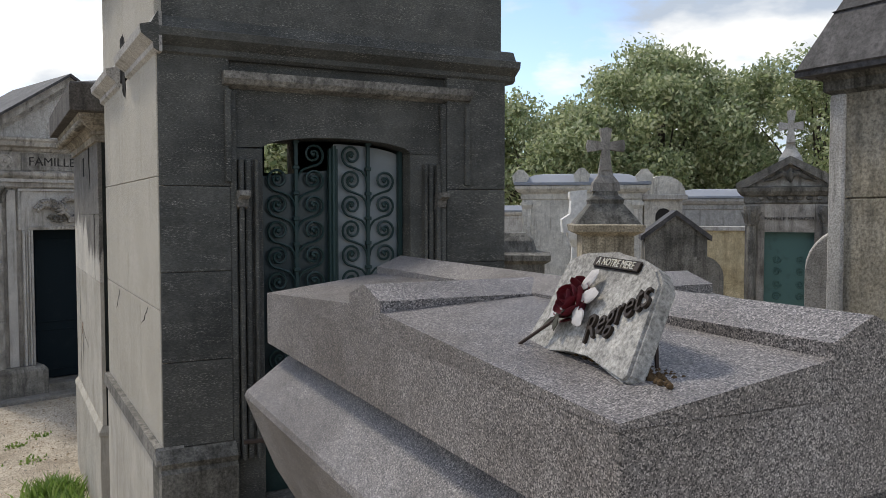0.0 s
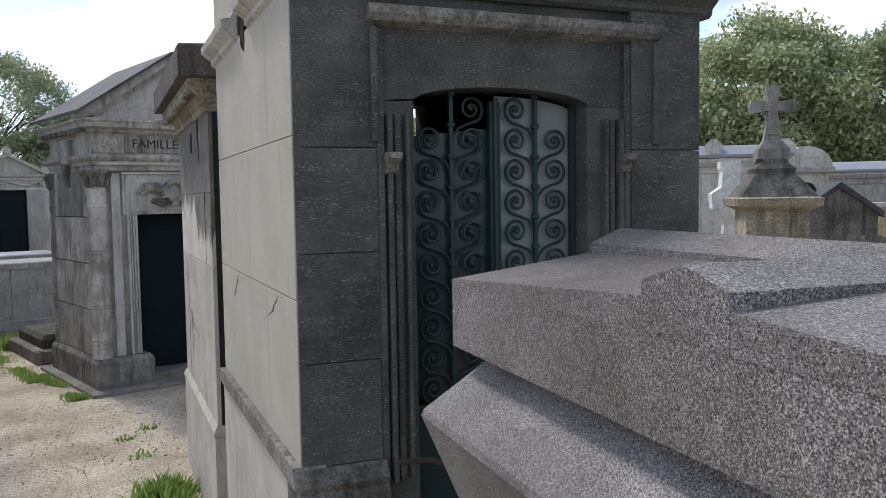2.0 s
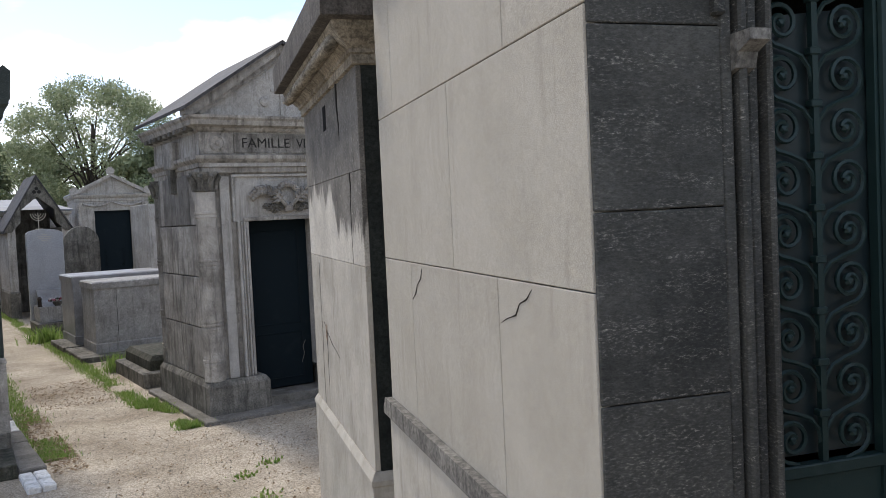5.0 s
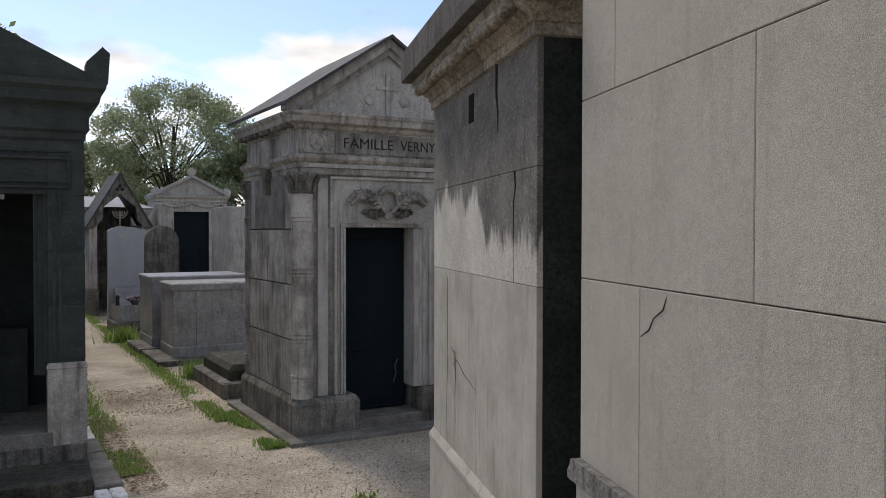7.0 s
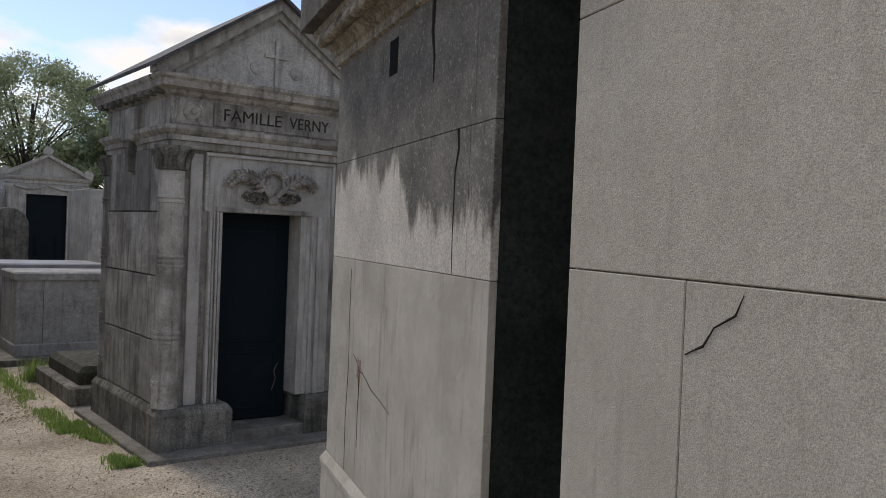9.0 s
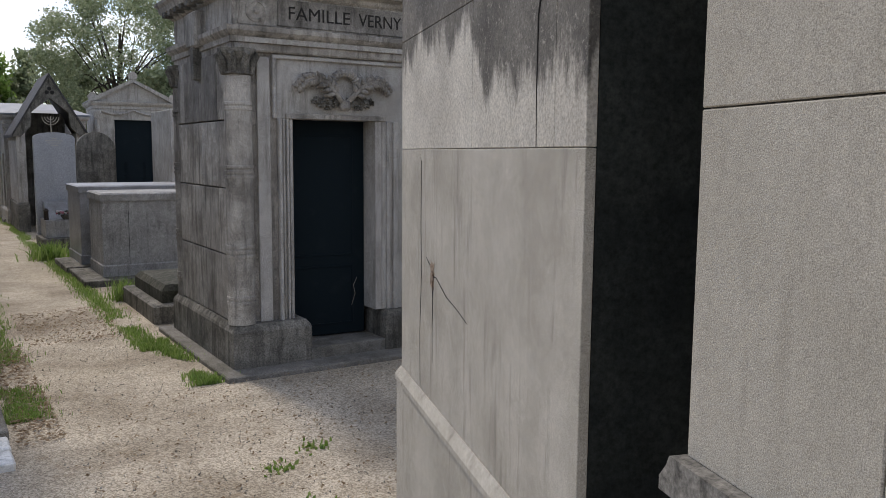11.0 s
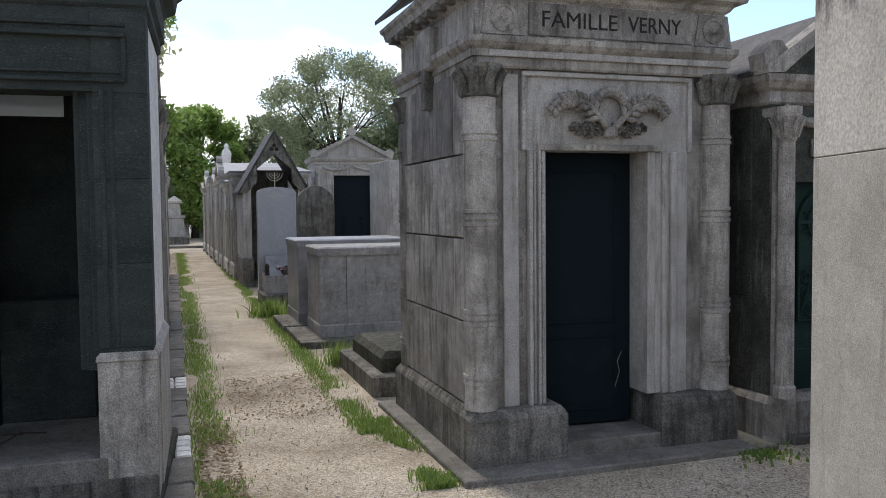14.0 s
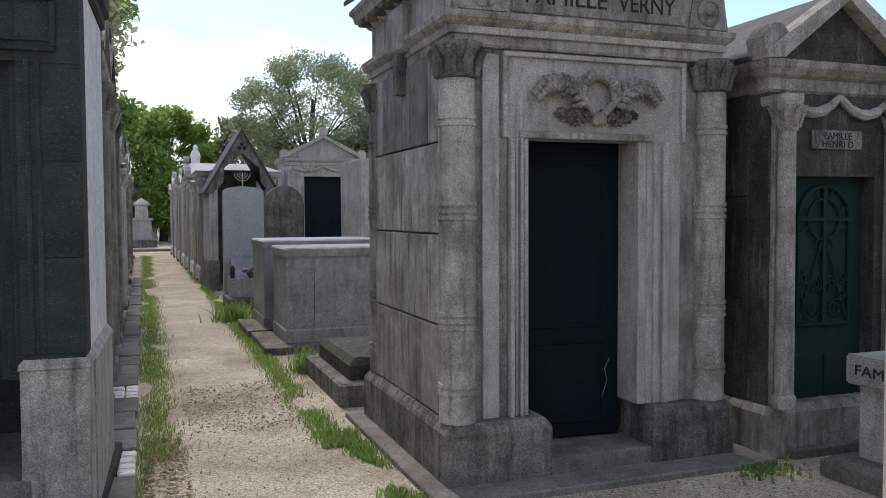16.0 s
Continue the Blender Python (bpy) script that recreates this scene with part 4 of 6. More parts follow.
# ---- open soot-black chapel on the other side of the lane ----
def open_chapel():
    t = thing("open_chapel", pose(-2.108, 11.556, 0.0736, 0, 0, 15.5) @ Matrix.Scale(0.92, 4), "soot-black burial chapel with an open doorway", "chapel")
    W, D, base = 1.62, 1.65, -1.15
    for a, b in ((-W, -1.28), (-0.33, 0.0)):
        part("pier", box(a, b, 0.0, 0.3, 0.0, 2.22), SOOT_GREEN, t)
        part("pier_base", ring(a, b, 0.0, 0.3, [(0.015, base), (0.015, -0.06), (0.025, -0.05), (0.02, -0.02), (0.0, 0.005)]), GREY, t, "grey stone pier base")
        for k in range(4):
            part("joint_stone", box(a - 0.004, b + 0.004, -0.006, 0.2, 0.03 + 0.55 * k, 0.55 + 0.55 * k, 0.006), SOOT_GREEN, t)
    for s, e in ((1, -1.28), (-1, -0.33)):
        for off, d in ((0.0, 0.04), (0.05, 0.075), (0.09, 0.11)):
            part("jamb_moulding", box(min(e, e + s * (0.04 + off)), max(e, e + s * (0.04 + off)), d, d + 0.05, -0.12, 1.7, 0.005), SOOT_GREEN, t)
    part("lintel", box(-W, 0.0, 0.005, 0.3, 1.69, 2.24), SOOT_GREEN, t)
    for z0, z1, d in ((1.745, 1.77, 0.03), (1.80, 1.82, 0.018), (2.03, 2.06, 0.035), (2.10, 2.125, 0.02)):
        part("lintel_moulding", box(-W + 0.12, -0.12, -d, 0.02, z0, z1, 0.005), SOOT_GREEN, t)
    for a in (-W + 0.12, -0.15):
        part("lintel_moulding", box(a, a + 0.03, -0.025, 0.02, 1.77, 2.03, 0.005), SOOT_GREEN, t)
    for a in (-1.40, -1.345, -0.275, -0.22):
        part("jamb_roll", tube([(a, 0.0, 0.04), (a, 0.0, 1.70)], 0.018, 8), SOOT_GREEN, t, "slim rounded moulding beside the doorway")
    part("step", box(-1.3, -0.3, -0.03, D - 0.1, base, -0.68, 0.006), SLAB, t, "stone threshold")
    part("step", box(-W - 0.01, 0.01, -0.035, 0.02, base, -0.82, 0.006), GREY_DARK, t)
    part("side_wall", box(-0.16, -0.012, 0.3, D, 0.0, 2.25), WHITEWASH, t, "white-washed side wall")
    part("side_wall", box(-W + 0.01, -W + 0.18, 0.3, D, 0.0, 2.25), SOOT_GREEN, t)
    part("side_plinth", extrude([(-0.2, base), (0.025, base), (0.025, -0.12), (0.03, -0.06), (-0.012, 0.0), (-0.2, 0.0)], 0.3, D + 0.01), GREY_PALE, t)
    # back wall with the small light
    for a0, a1, z0, z1 in ((-W + 0.18, -1.24, 0, 2.25), (-0.72, -0.16, 0, 2.25), (-1.24, -0.72, 0, 1.68), (-1.24, -0.72, 1.87, 2.25)):
        part("back_wall", box(a0, a1, D - 0.15, D - 0.01, -0.7 if z0 == 0 else z0, z1), SOOT_GREEN, t)
    part("back_light", box(-1.24, -0.72, D - 0.09, D - 0.085, 1.68, 1.87), GLASS, t, "small bright pane in the back wall").visible_shadow = False
    part("altar", box(-1.2, -0.5, D - 0.5, D - 0.16, -0.68, 0.25, 0.01), SOOT_GREEN, t)
    part("ceiling", box(-W + 0.18, -0.16, 0.3, D - 0.15, 2.2, 2.25), SOOT_GREEN, t)
    cp = [(0.0, 2.22), (0.02, 2.24), (0.02, 2.30), (0.05, 2.33), (0.05, 2.52), (0.07, 2.55), (0.14, 2.60), (0.16, 2.70), (0.2, 2.74), (0.2, 2.80), (0.0, 2.82)]
    part("cornice", ring(-W, 0.0, 0.0, D, cp), SOOT_GREEN, t, "heavy soot-black cornice")
    part("pediment", extrude([(-W - 0.2, 2.81), (0.2, 2.81), (-W / 2, 3.3)], -0.15, D + 0.15), SOOT_GREEN, t)
    for a in (-W - 0.12, 0.12):
        part("acroterion", extrude([(a - 0.1, 2.8), (a + 0.1, 2.8), (a + 0.12, 3.1), (a + 0.05, 3.16), (a - 0.1, 3.0)], -0.16, 0.1), SOOT_GREEN, t)
    d = part("door", box(0.0, 0.8, -0.02, 0.02, -0.66, 1.66, 0.003), DARK_PAINT, t, "dark door standing open", pose(-1.27, 0.26, 0, 0, 0, 82))
    part("door_handle", tube([(0.72, -0.02, 0.55), (0.72, -0.06, 0.55), (0.62, -0.065, 0.55)], 0.009, 6), ZINC, d)
    for x0, z in ((-1.2, -0.66), (-1.05, -0.66)):
        part("dry_branch", tube([(x0, 0.4, z), (x0 + 0.15, 0.42, z + 0.08), (x0 + 0.3, 0.5, z + 0.05)], 0.006, 5), RUST, t)


open_chapel()


# ---- other chapels ----
def small_chapel(m, w, d, h, mat, roof=ZINC, label="", gable=0.4, door=DARK_PAINT, trim=None, name="burial_chapel", base=-1.1, dw=0.6, dh=1.75, z0=-0.97, columns=False, garland=False, sign="", acro=False, scrolls=True):
    """A burial chapel: front towards -y, from x 0 to w."""
    trim = trim or mat
    t = thing(name, m, label, "chapel", "burial chapels along the lane")
    g = z0
    c = w / 2
    part("plinth", ring(0, w, 0, d, [(0.04, g - 0.2), (0.04, g + 0.36), (0.0, g + 0.42)]), trim, t)
    sw = (w - dw) / 2
    for a, b in ((0, sw), (w - sw, w)):
        part("pier", box(a, b, 0, 0.2, g + 0.4, h), mat, t)
        part("pilaster", box(a + 0.02 if a == 0 else b - 0.14, a + 0.14 if a == 0 else b - 0.02, -0.035, 0.05, g + 0.42, h - 0.12, 0.006), trim, t)
        part("capital", ring(a + 0.02 if a == 0 else b - 0.14, a + 0.14 if a == 0 else b - 0.02, -0.035, 0.05, [(0.0, h - 0.16), (0.03, h - 0.10), (0.03, h - 0.05)]), trim, t)
    part("lintel", box(sw, w - sw, 0.004, 0.2, g + 0.15 + dh, h), mat, t)
    for a, b in ((0, 0.15), (w - 0.15, w)):
        part("side_wall", box(a + 0.002, b - 0.002, 0.2, d, g + 0.4, h), mat, t)
    for x in (0.0, w):
        for k in range(3):
            z = g + 0.42 + (h - g - 0.42) * k / 3
            for y0, y1 in ((0.2, d * (0.45 if k % 2 else 0.62)), (d * (0.45 if k % 2 else 0.62), d)):
                part("stone_block", box(x - 0.008, x + 0.008, y0 + 0.004, y1 - 0.004, z + 0.004, z + (h - g - 0.42) / 3 - 0.004, 0.003), mat, t)
    part("back_wall", box(0.15, w - 0.15, d - 0.15, d - 0.004, g + 0.4, h), mat, t)
    dr = part("door", box(sw, w - sw, 0.12, 0.16, g + 0.1, g + 0.15 + dh), door, t, "closed metal door")
    for x0, x1 in ((sw + 0.05, c - 0.03), (c + 0.03, w - sw - 0.05)):
        part("door_panel", box(x0, x1, 0.105, 0.125, g + 0.25, g + 0.75, 0.006), door, dr)
        for k in range(5 if scrolls else 0):
            zc = g + 0.95 + k * 0.17
            bm = tube(spiral((x0 + x1) / 2, zc, 0.06, 0.012, 0, 3.2 * math.pi * (1 if k % 2 else -1), 16), 0.007, 4)
            bmesh.ops.translate(bm, verts=bm.verts, vec=(0, 0.11, 0))
            part("door_scroll", bm, door, dr)
    part("step", box(sw - 0.05, w - sw + 0.05, -0.1, 0.2, g - 0.2, g + 0.1, 0.008), SLAB, t)
    cp = [(0, h - 0.02), (0.02, h), (0.02, h + 0.08), (0.06, h + 0.10), (0.10, h + 0.15), (0.11, h + 0.20), (0.0, h + 0.22)]
    part("cornice", ring(0, w, 0, d, cp), trim, t)
    z = h + 0.21
    if gable:
        part("pediment", extrude([(-0.02, z), (w + 0.02, z), (c, z + gable - 0.06)], 0.0, 0.16), mat, t)
        for s in (-1, 1):
            e = c + s * (c + 0.12)
            part("raking_cornice", extrude([(e, z - 0.01), (e, z + 0.05), (c, z + gable + 0.05), (c, z + gable - 0.05), (e - s * 0.15, z)], -0.12, 0.05), trim, t)
            part("roof_slope", extrude([(e, z), (e, z + 0.03), (c, z + gable + 0.03), (c, z + gable)], 0.05, d + 0.1), roof, t)
    else:
        part("roof_slope", ring(0, w, 0, d, [(0.12, z), (0.12, z + 0.04), (-0.2, z + 0.17), (-0.35, z + 0.19)]), roof, t)
    if acro:
        for x in (-0.02, w + 0.02, c):
            zz = z + (gable + 0.04 if x == c else 0.02)
            part("acroterion", extrude([(x - 0.1, zz), (x + 0.1, zz), (x + 0.13, zz + 0.12), (x + 0.04, zz + 0.22), (x - 0.04, zz + 0.22), (x - 0.13, zz + 0.12)], -0.1, 0.08), trim, t, "carved corner ornament")
    if columns:
        for x in (0.09, w - 0.09):
            part("column", lathe([(0.085, g + 0.42), (0.085, g + 0.5), (0.07, g + 0.52), (0.062, h - 0.32), (0.075, h - 0.3), (0.085, h - 0.2), (0.11, h - 0.1), (0.11, h - 0.05)], 14, x, -0.08), trim, t)
            bm = bmesh.new()
            for k in range(8):
                a = k * math.pi / 4
                tube([(x + 0.07 * math.cos(a), -0.08 + 0.07 * math.sin(a), h - 0.28), (x + 0.1 * math.cos(a), -0.08 + 0.1 * math.sin(a), h - 0.18), (x + 0.13 * math.cos(a), -0.08 + 0.13 * math.sin(a), h - 0.13)], [0.02, 0.022, 0.01], 5, bm)
            part("capital_leaves", bm, trim, t)
    if garland:
        for k in range(2):
            xa, xb = 0.12 + k * (w - 0.24) / 2, 0.12 + (k + 1) * (w - 0.24) / 2
            pts = [(xa + (xb - xa) * i / 10, -0.03, h - 0.03 + 0.0 - 0.13 * (1 - (i / 5 - 1) ** 2)) for i in range(11)]
            part("garland", tube(pts, [0.02 + 0.018 * math.sin(math.pi * i / 10) + 0.006 * (i % 2) for i in range(11)], 7), trim, t, "carved stone garland")
    if sign:
        words(sign, 0.06, INK if mat is not DARKGREEN else GILT, pose(c, -0.004, g + 0.15 + dh + (h - g - 0.15 - dh) * 0.45, 90), t, "name_letters", 0.003, width=min(w - 0.5, 0.075 * len(sign)))
    return t


DARKGREEN = stone("algae_dark_stone", (0.04, 0.043, 0.036), (0.085, 0.086, 0.07), (0.22, 0.205, 0.165), 0.24, 60)

# dark chapel beside the family chapel
dark = small_chapel(lane(1.83, -0.2), 1.24, 1.6, 1.72, DARKGREEN, SLATE, "dark algae-stained chapel with a garlanded front and green door", 0.5, IRON_DARK, GREY, z0=-1.0, dw=0.78, dh=1.95, columns=True, garland=True, acro=True, scrolls=False)
pl = part("name_plate", box(0.38, 0.86, -0.02, 0.0, 1.30, 1.44, 0.004), SOOT_PALE, dark, "worn plate with carved name")
words("FAMILLE", 0.07, INK, pose(0.62, -0.022, 1.395, 90), pl, "lettering", 0.001, width=0.26)
words("HENRI D", 0.07, INK, pose(0.62, -0.022, 1.335, 90), pl, "lettering", 0.001, width=0.30)
def arched_grille(parent, c, y, half, z0, z1):
    """Arched iron grille: frame, cross in a ring, scrolls that climb to it."""
    arc = [(c + half * math.cos(math.pi * k / 14), y, z1 - half + half * math.sin(math.pi * k / 14)) for k in range(15)]
    frame_ = part("arched_grille", tube([(c + half, y, z0)] + arc + [(c - half, y, z0), (c + half, y, z0)], 0.016, 6), IRON_DARK, parent, "arched grille of dark green scrolled iron")
    zc = z1 - half
    part("ring", tube([(c + half * 0.62 * math.cos(math.pi * k / 12), y, zc + half * 0.62 * math.sin(math.pi * k / 12)) for k in range(25)], 0.010, 5), IRON_DARK, frame_)
    part("grille_cross", box(c - 0.014, c + 0.014, y - 0.012, y + 0.012, z0, z1 - 0.01), IRON_DARK, frame_)
    part("grille_cross", box(c - half * 0.95, c + half * 0.95, y - 0.011, y + 0.011, zc - 0.014, zc + 0.014), IRON_DARK, frame_)
    for k in range(8):
        a = k * math.pi / 4 + math.pi / 8
        part("spoke", tube([(c + half * 0.62 * math.cos(a), y, zc + half * 0.62 * math.sin(a)), (c + half * 0.97 * math.cos(a), y, zc + half * 0.97 * math.sin(a))], 0.006, 5), IRON_DARK, frame_)
    for s in (-1, 1):
        part("brace", tube([(c + s * half * 0.9, y, z0 + 0.05), (c + s * 0.02, y, zc - half * 0.7)], 0.009, 5), IRON_DARK, frame_)
        for q, (fx, fz, r) in enumerate(((0.5, 0.14, 0.085), (0.3, 0.38, 0.06), (0.74, 0.44, 0.055), (0.74, 0.28, 0.045))):
            bm = tube(spiral(c + s * half * fx, z0 + (zc - z0) * fz, r, 0.012, q, q + s * 3.4 * math.pi, 22), 0.0075, 5)
            bmesh.ops.translate(bm, verts=bm.verts, vec=(0, y, 0))
            part("scroll", bm, IRON_DARK, frame_)


arched_grille(dark, 0.62, 0.1, 0.25, -0.02, 1.03)

# low tomb with a lettered cap in front of it
t = thing("pedestal_tomb", lane(2.02, -1.35), "pale stone tomb with a grey lettered cap slab", "tomb")
part("cap", box(0, 1.6, 0, 0.62, -0.32, -0.12, 0.015, seg=2), CEMENT, t, "grey cap slab with carved name")
part("body", box(0.07, 1.5, 0.06, 0.56, -0.82, -0.32, 0.006), GREY_PALE, t)
part("base", ring(0.0, 1.6, 0, 0.62, [(0.1, -1.2), (0.1, -0.86), (0.04, -0.82)]), SLAB, t)
words("FAMILLE", 0.1, INK, pose(0.38, -0.003, -0.22, 90), t, "carved_letters", 0.002, width=0.5)
words("FAMILLE", 0.1, INK, pose(-0.003, 0.31, -0.22, 90, 0, -90), t, "carved_letters", 0.002, width=0.45)

# ---- low tombs along the lane, beyond the family chapel ----
t = thing("ledger_tomb", lane(-0.72, 2.5), "low mossy granite ledger on a dark kerb", "tomb")
part("kerb_base", ring(0, 1.6, 0, 1.75, [(0.0, -1.15), (0.0, -0.78), (-0.03, -0.76)]), GREY_DARK, t)
part("ledger", ring(0.13, 1.5, 0.15, 1.6, [(0, -0.77), (0, -0.62), (-0.06, -0.55), (-0.5, -0.50)]), MOSSY, t, "dark sloping ledger slab")


def wall_tomb(m, w, d, top, label, mat):
    t = thing("box_tomb", m, label, "tomb", "box tombs beside the lane")
    part("body", box(0, w, 0, d, -0.72, top - 0.09, 0.004), mat, t)
    part("cap", ring(0, w, 0, d, [(0.02, top - 0.12), (0.025, top - 0.02), (0.0, top), (-0.04, top + 0.004)]), mat, t)
    part("base", ring(0, w, 0, d, [(0.012, -1.1), (0.012, -0.72), (0.0, -0.70)]), mat, t)
    return t


b1 = wall_tomb(lane(-0.66, 5.95), 2.1, 1.1, 0.39, "grey cement box tomb with a thick capstone", CEMENT)
part("joint", box(0.38, 0.386, -0.003, 0.01, -0.7, 0.28), INK, b1)
b2 = wall_tomb(lane(-0.74, 7.45), 1.8, 1.3, 0.45, "grey granite box tomb with a round boss", GRANITE_SMOOTH)
part("boss", lathe([(0.06, 0), (0.06, 0.02), (0.03, 0.03)], 14), INK, b2, m=pose(0.25, 0, 0.03, 90))
for a, b, w, d, z in ((-0.98, 5.6, 1.6, 1.6, -0.88), (-1.02, 7.2, 1.5, 1.4, -0.86)):
    tagged(part("grave_kerb", box(0, w, 0, d, -1.1, z, 0.01), GREY_DARK, None, m=lane(a, b)), "dark stone kerb slab round a box tomb", "kerb")


def stele(m, w, top, label, mat, arch=0.25, round_top=True):
    t = thing("headstone", m, label, "headstone", "headstones")
    pts = [(0, -1.1), (w, -1.1), (w, top - arch)]
    n = 14
    for k in range(1, n):
        a = math.pi * k / n
        pts.append((w / 2 + w / 2 * math.cos(a), top - arch + arch * math.sin(a)))
    pts.append((0, top - arch))
    bm = extrude(pts, 0, 0.14)
    bmesh.ops.bevel(bm, geom=[e for e in bm.edges if e.calc_length() > 0.0], offset=0.008, segments=1, affect="EDGES")
    part("slab", bm, mat, t)
    return t


PALESTELE = stone("polished_pale_grey", (0.40, 0.41, 0.425), (0.46, 0.47, 0.485), (0.36, 0.365, 0.37), 0.3, 200, 0.35, relief=0.0005)
s1 = stele(lane(-0.95, 11.75), 0.80, 1.40, "pale grey polished headstone with small lettering", PALESTELE, 0.12)
for k, wd in enumerate((0.10, 0.34, 0.26, 0.14)):
    part("text_line", box(0.4 - wd / 2, 0.4 + wd / 2, -0.002, 0.002, 1.26 - 0.045 * k, 1.275 - 0.045 * k), GILT, s1)
stele(lane(-0.12, 11.85), 0.80, 1.43, "dark grey round-topped headstone", GREY_DARK, 0.40)
t = thing("planter_grave", lane(-0.98, 10.6), "grey stepped grave with a planter box in front", "grave")
part("kerb", box(0, 0.95, 0, 1.1, -1.1, -0.72, 0.01), GREY_DARK, t)
part("planter", box(0.08, 0.85, 0.15, 1.0, -0.72, -0.36, 0.01), CEMENT, t)
part("slab", extrude([(0.45, -0.36), (1.05, -0.36), (1.05, -0.02), (0.95, -0.02)], 0.15, 0.8, "x"), GRANITE_SMOOTH, t)
t = thing("grave_lantern", lane(-0.86, 10.9, -0.36), "small brown metal grave lantern", "lantern")
part("lantern_body", lathe([(0.05, 0), (0.05, 0.03), (0.04, 0.04), (0.04, 0.16), (0.055, 0.18), (0.02, 0.23)], 10), BRONZE, t)


def flowers(m, n, spread, mats, label):
    t = thing("flower_bowl", m, label, "flowers")
    part("bowl", lathe([(0.06, 0), (0.1, 0.06), (0.11, 0.1)], 12), GREY_DARK, t)
    for k in range(n):
        a, r = random.uniform(0, 6.28), spread * math.sqrt(random.random())
        part("bloom", blob(0, 0, 0, 0.035, 0.035, 0.026, None, 1, 0.8), mats[k % len(mats)], t, "", pose(r * math.cos(a) * 1.5, r * math.sin(a), 0.12 + 0.05 * random.random(), random.uniform(0, 60)))


PINK = paint("faded_pink_petal", (0.30, 0.10, 0.13), (0.42, 0.25, 0.27), 0.7, 0, 30, 0.5)
flowers(lane(-0.5, 10.85, -0.36), 22, 0.14, (PINK, PETAL, PALE_PETAL, MOSSY), "bowl of faded pink and red flowers on a grave")

# pointed chapel with a seven-armed lamp in its gable
t = thing("pointed_chapel", lane(-0.96, 15.2), "grey stone chapel with a steep pointed gable", "chapel")
W = 1.55
for a, b in ((0, 0.2), (W - 0.2, W)):
    part("pier", box(a, b, 0, 2.2, -1.1, 1.45), GREY_PALE, t)
    part("pier_base", ring(a, b, -0.0, 2.2, [(0.03, -1.1), (0.03, -0.3), (0.0, -0.25)]), GREY_DARK, t)
part("back_wall", box(0.2, W - 0.2, 1.9, 2.15, -1.1, 2.0), GREY_DARK, t)
out = [(-0.08, 1.35), (W / 2, 2.84), (W + 0.08, 1.35), (W - 0.1, 1.35), (W - 0.33, 1.6), (W - 0.36, 1.95), (W / 2, 2.3), (0.36, 1.95), (0.33, 1.6), (0.1, 1.35)]
part("gable", extrude(out, -0.06, 0.2), GREY_DARK, t, "pointed gable with an open arch")
for x, z in ((0, 0.07), (-0.06, -0.02), (0.06, -0.02)):
    part("trefoil", blob(W / 2 + x, -0.062, 2.45 + z, 0.05, 0.006, 0.05), INK, t)
for s in (-1, 1):
    e = W / 2 + s * (W / 2 + 0.1)
    part("roof_slope", extrude([(e, 1.33), (e, 1.40), (W / 2, 2.90), (W / 2, 2.82)], -0.1, 2.25), SLATE, t)
m7 = part("candelabrum", tube([(W / 2, -0.03, 1.42), (W / 2, -0.03, 1.86)], 0.012, 6), GILT, t, "seven-armed candelabrum of pale metal")
for r in (0.07, 0.13, 0.19):
    part("arm", tube([(W / 2 + r * math.cos(a), -0.03, 1.84 - r + r * 0.0 + r - r * abs(math.sin(a))) for a in [math.pi * k / 12 for k in range(13)]], 0.009, 5), GILT, m7)
part("foot", box(W / 2 - 0.09, W / 2 + 0.09, -0.05, -0.01, 1.40, 1.43), GILT, m7)

# pedimented chapel behind the headstones
small_chapel(lane(1.38, 18.6, 0, -4), 2.2, 2.2, 2.25, GREY_PALE, ZINC, "pale grey pedimented chapel with garland and corner columns", 0.62, DARK_PAINT, GREY_PALE, dw=1.1, dh=2.75, columns=True, garland=True, acro=True)
tagged(part("blank_wall", box(0, 1.6, 0, 1.6, -1.1, 1.85, 0.01), GREY_PALE, None, m=lane(1.3, 9.6)), "pale grey side of a tomb wall", "wall")

# rows of chapels on both sides further along
rows_r = ((17.6, 1.9, 1.75, GREY_PALE, 0.0), (20.0, 2.0, 1.55, PALE_STAINED, 0.0), (22.4, 1.8, 1.9, GREY_PALE, 0.4), (24.8, 2.1, 1.7, PALE_STAINED, 0.35), (27.6, 2.2, 2.0, GREY_PALE, 0.0), (30.5, 2.3, 1.8, PALE_STAINED, 0.4), (33.6, 2.4, 1.7, GREY_PALE, 0.3))
for b, w, h, mt, g in rows_r:
    small_chapel(lane(-0.98 - 0.012 * (b - 15), b + w, 0, -90), w, 2.0, h, mt, ZINC, "weathered grey chapel in a row along the gravel lane", g, acro=g > 0.3)
rows_l = ((2.35, 1.5, 1.98, GREY, 0.45, True), (4.2, 1.4, 2.05, GREY_DARK, 0.45, True), (6.3, 1.6, 1.95, GREY, 0.0, False), (8.4, 1.7, 1.6, GREY_PALE, 0.4, True), (11.2, 1.9, 1.9, GREY_DARK, 0.4, False), (14.2, 1.9, 1.7, GREY_PALE, 0.0, False), (17.5, 2.0, 1.9, GREY, 0.4, True), (21.5, 2.2, 1.8, GREY_PALE, 0.4, False), (26.0, 2.4, 1.9, GREY, 0.0, False), (31.0, 2.4, 1.8, GREY_PALE, 0.4, False))
for b, w, h, mt, g, colm in rows_l:
    small_chapel(lane(-2.80 - 0.004 * b, b, 0, 90), w, 1.9, h, mt, ZINC if g == 0 else SLATE, "weathered stone chapel facing the gravel lane", g, columns=colm, acro=colm)

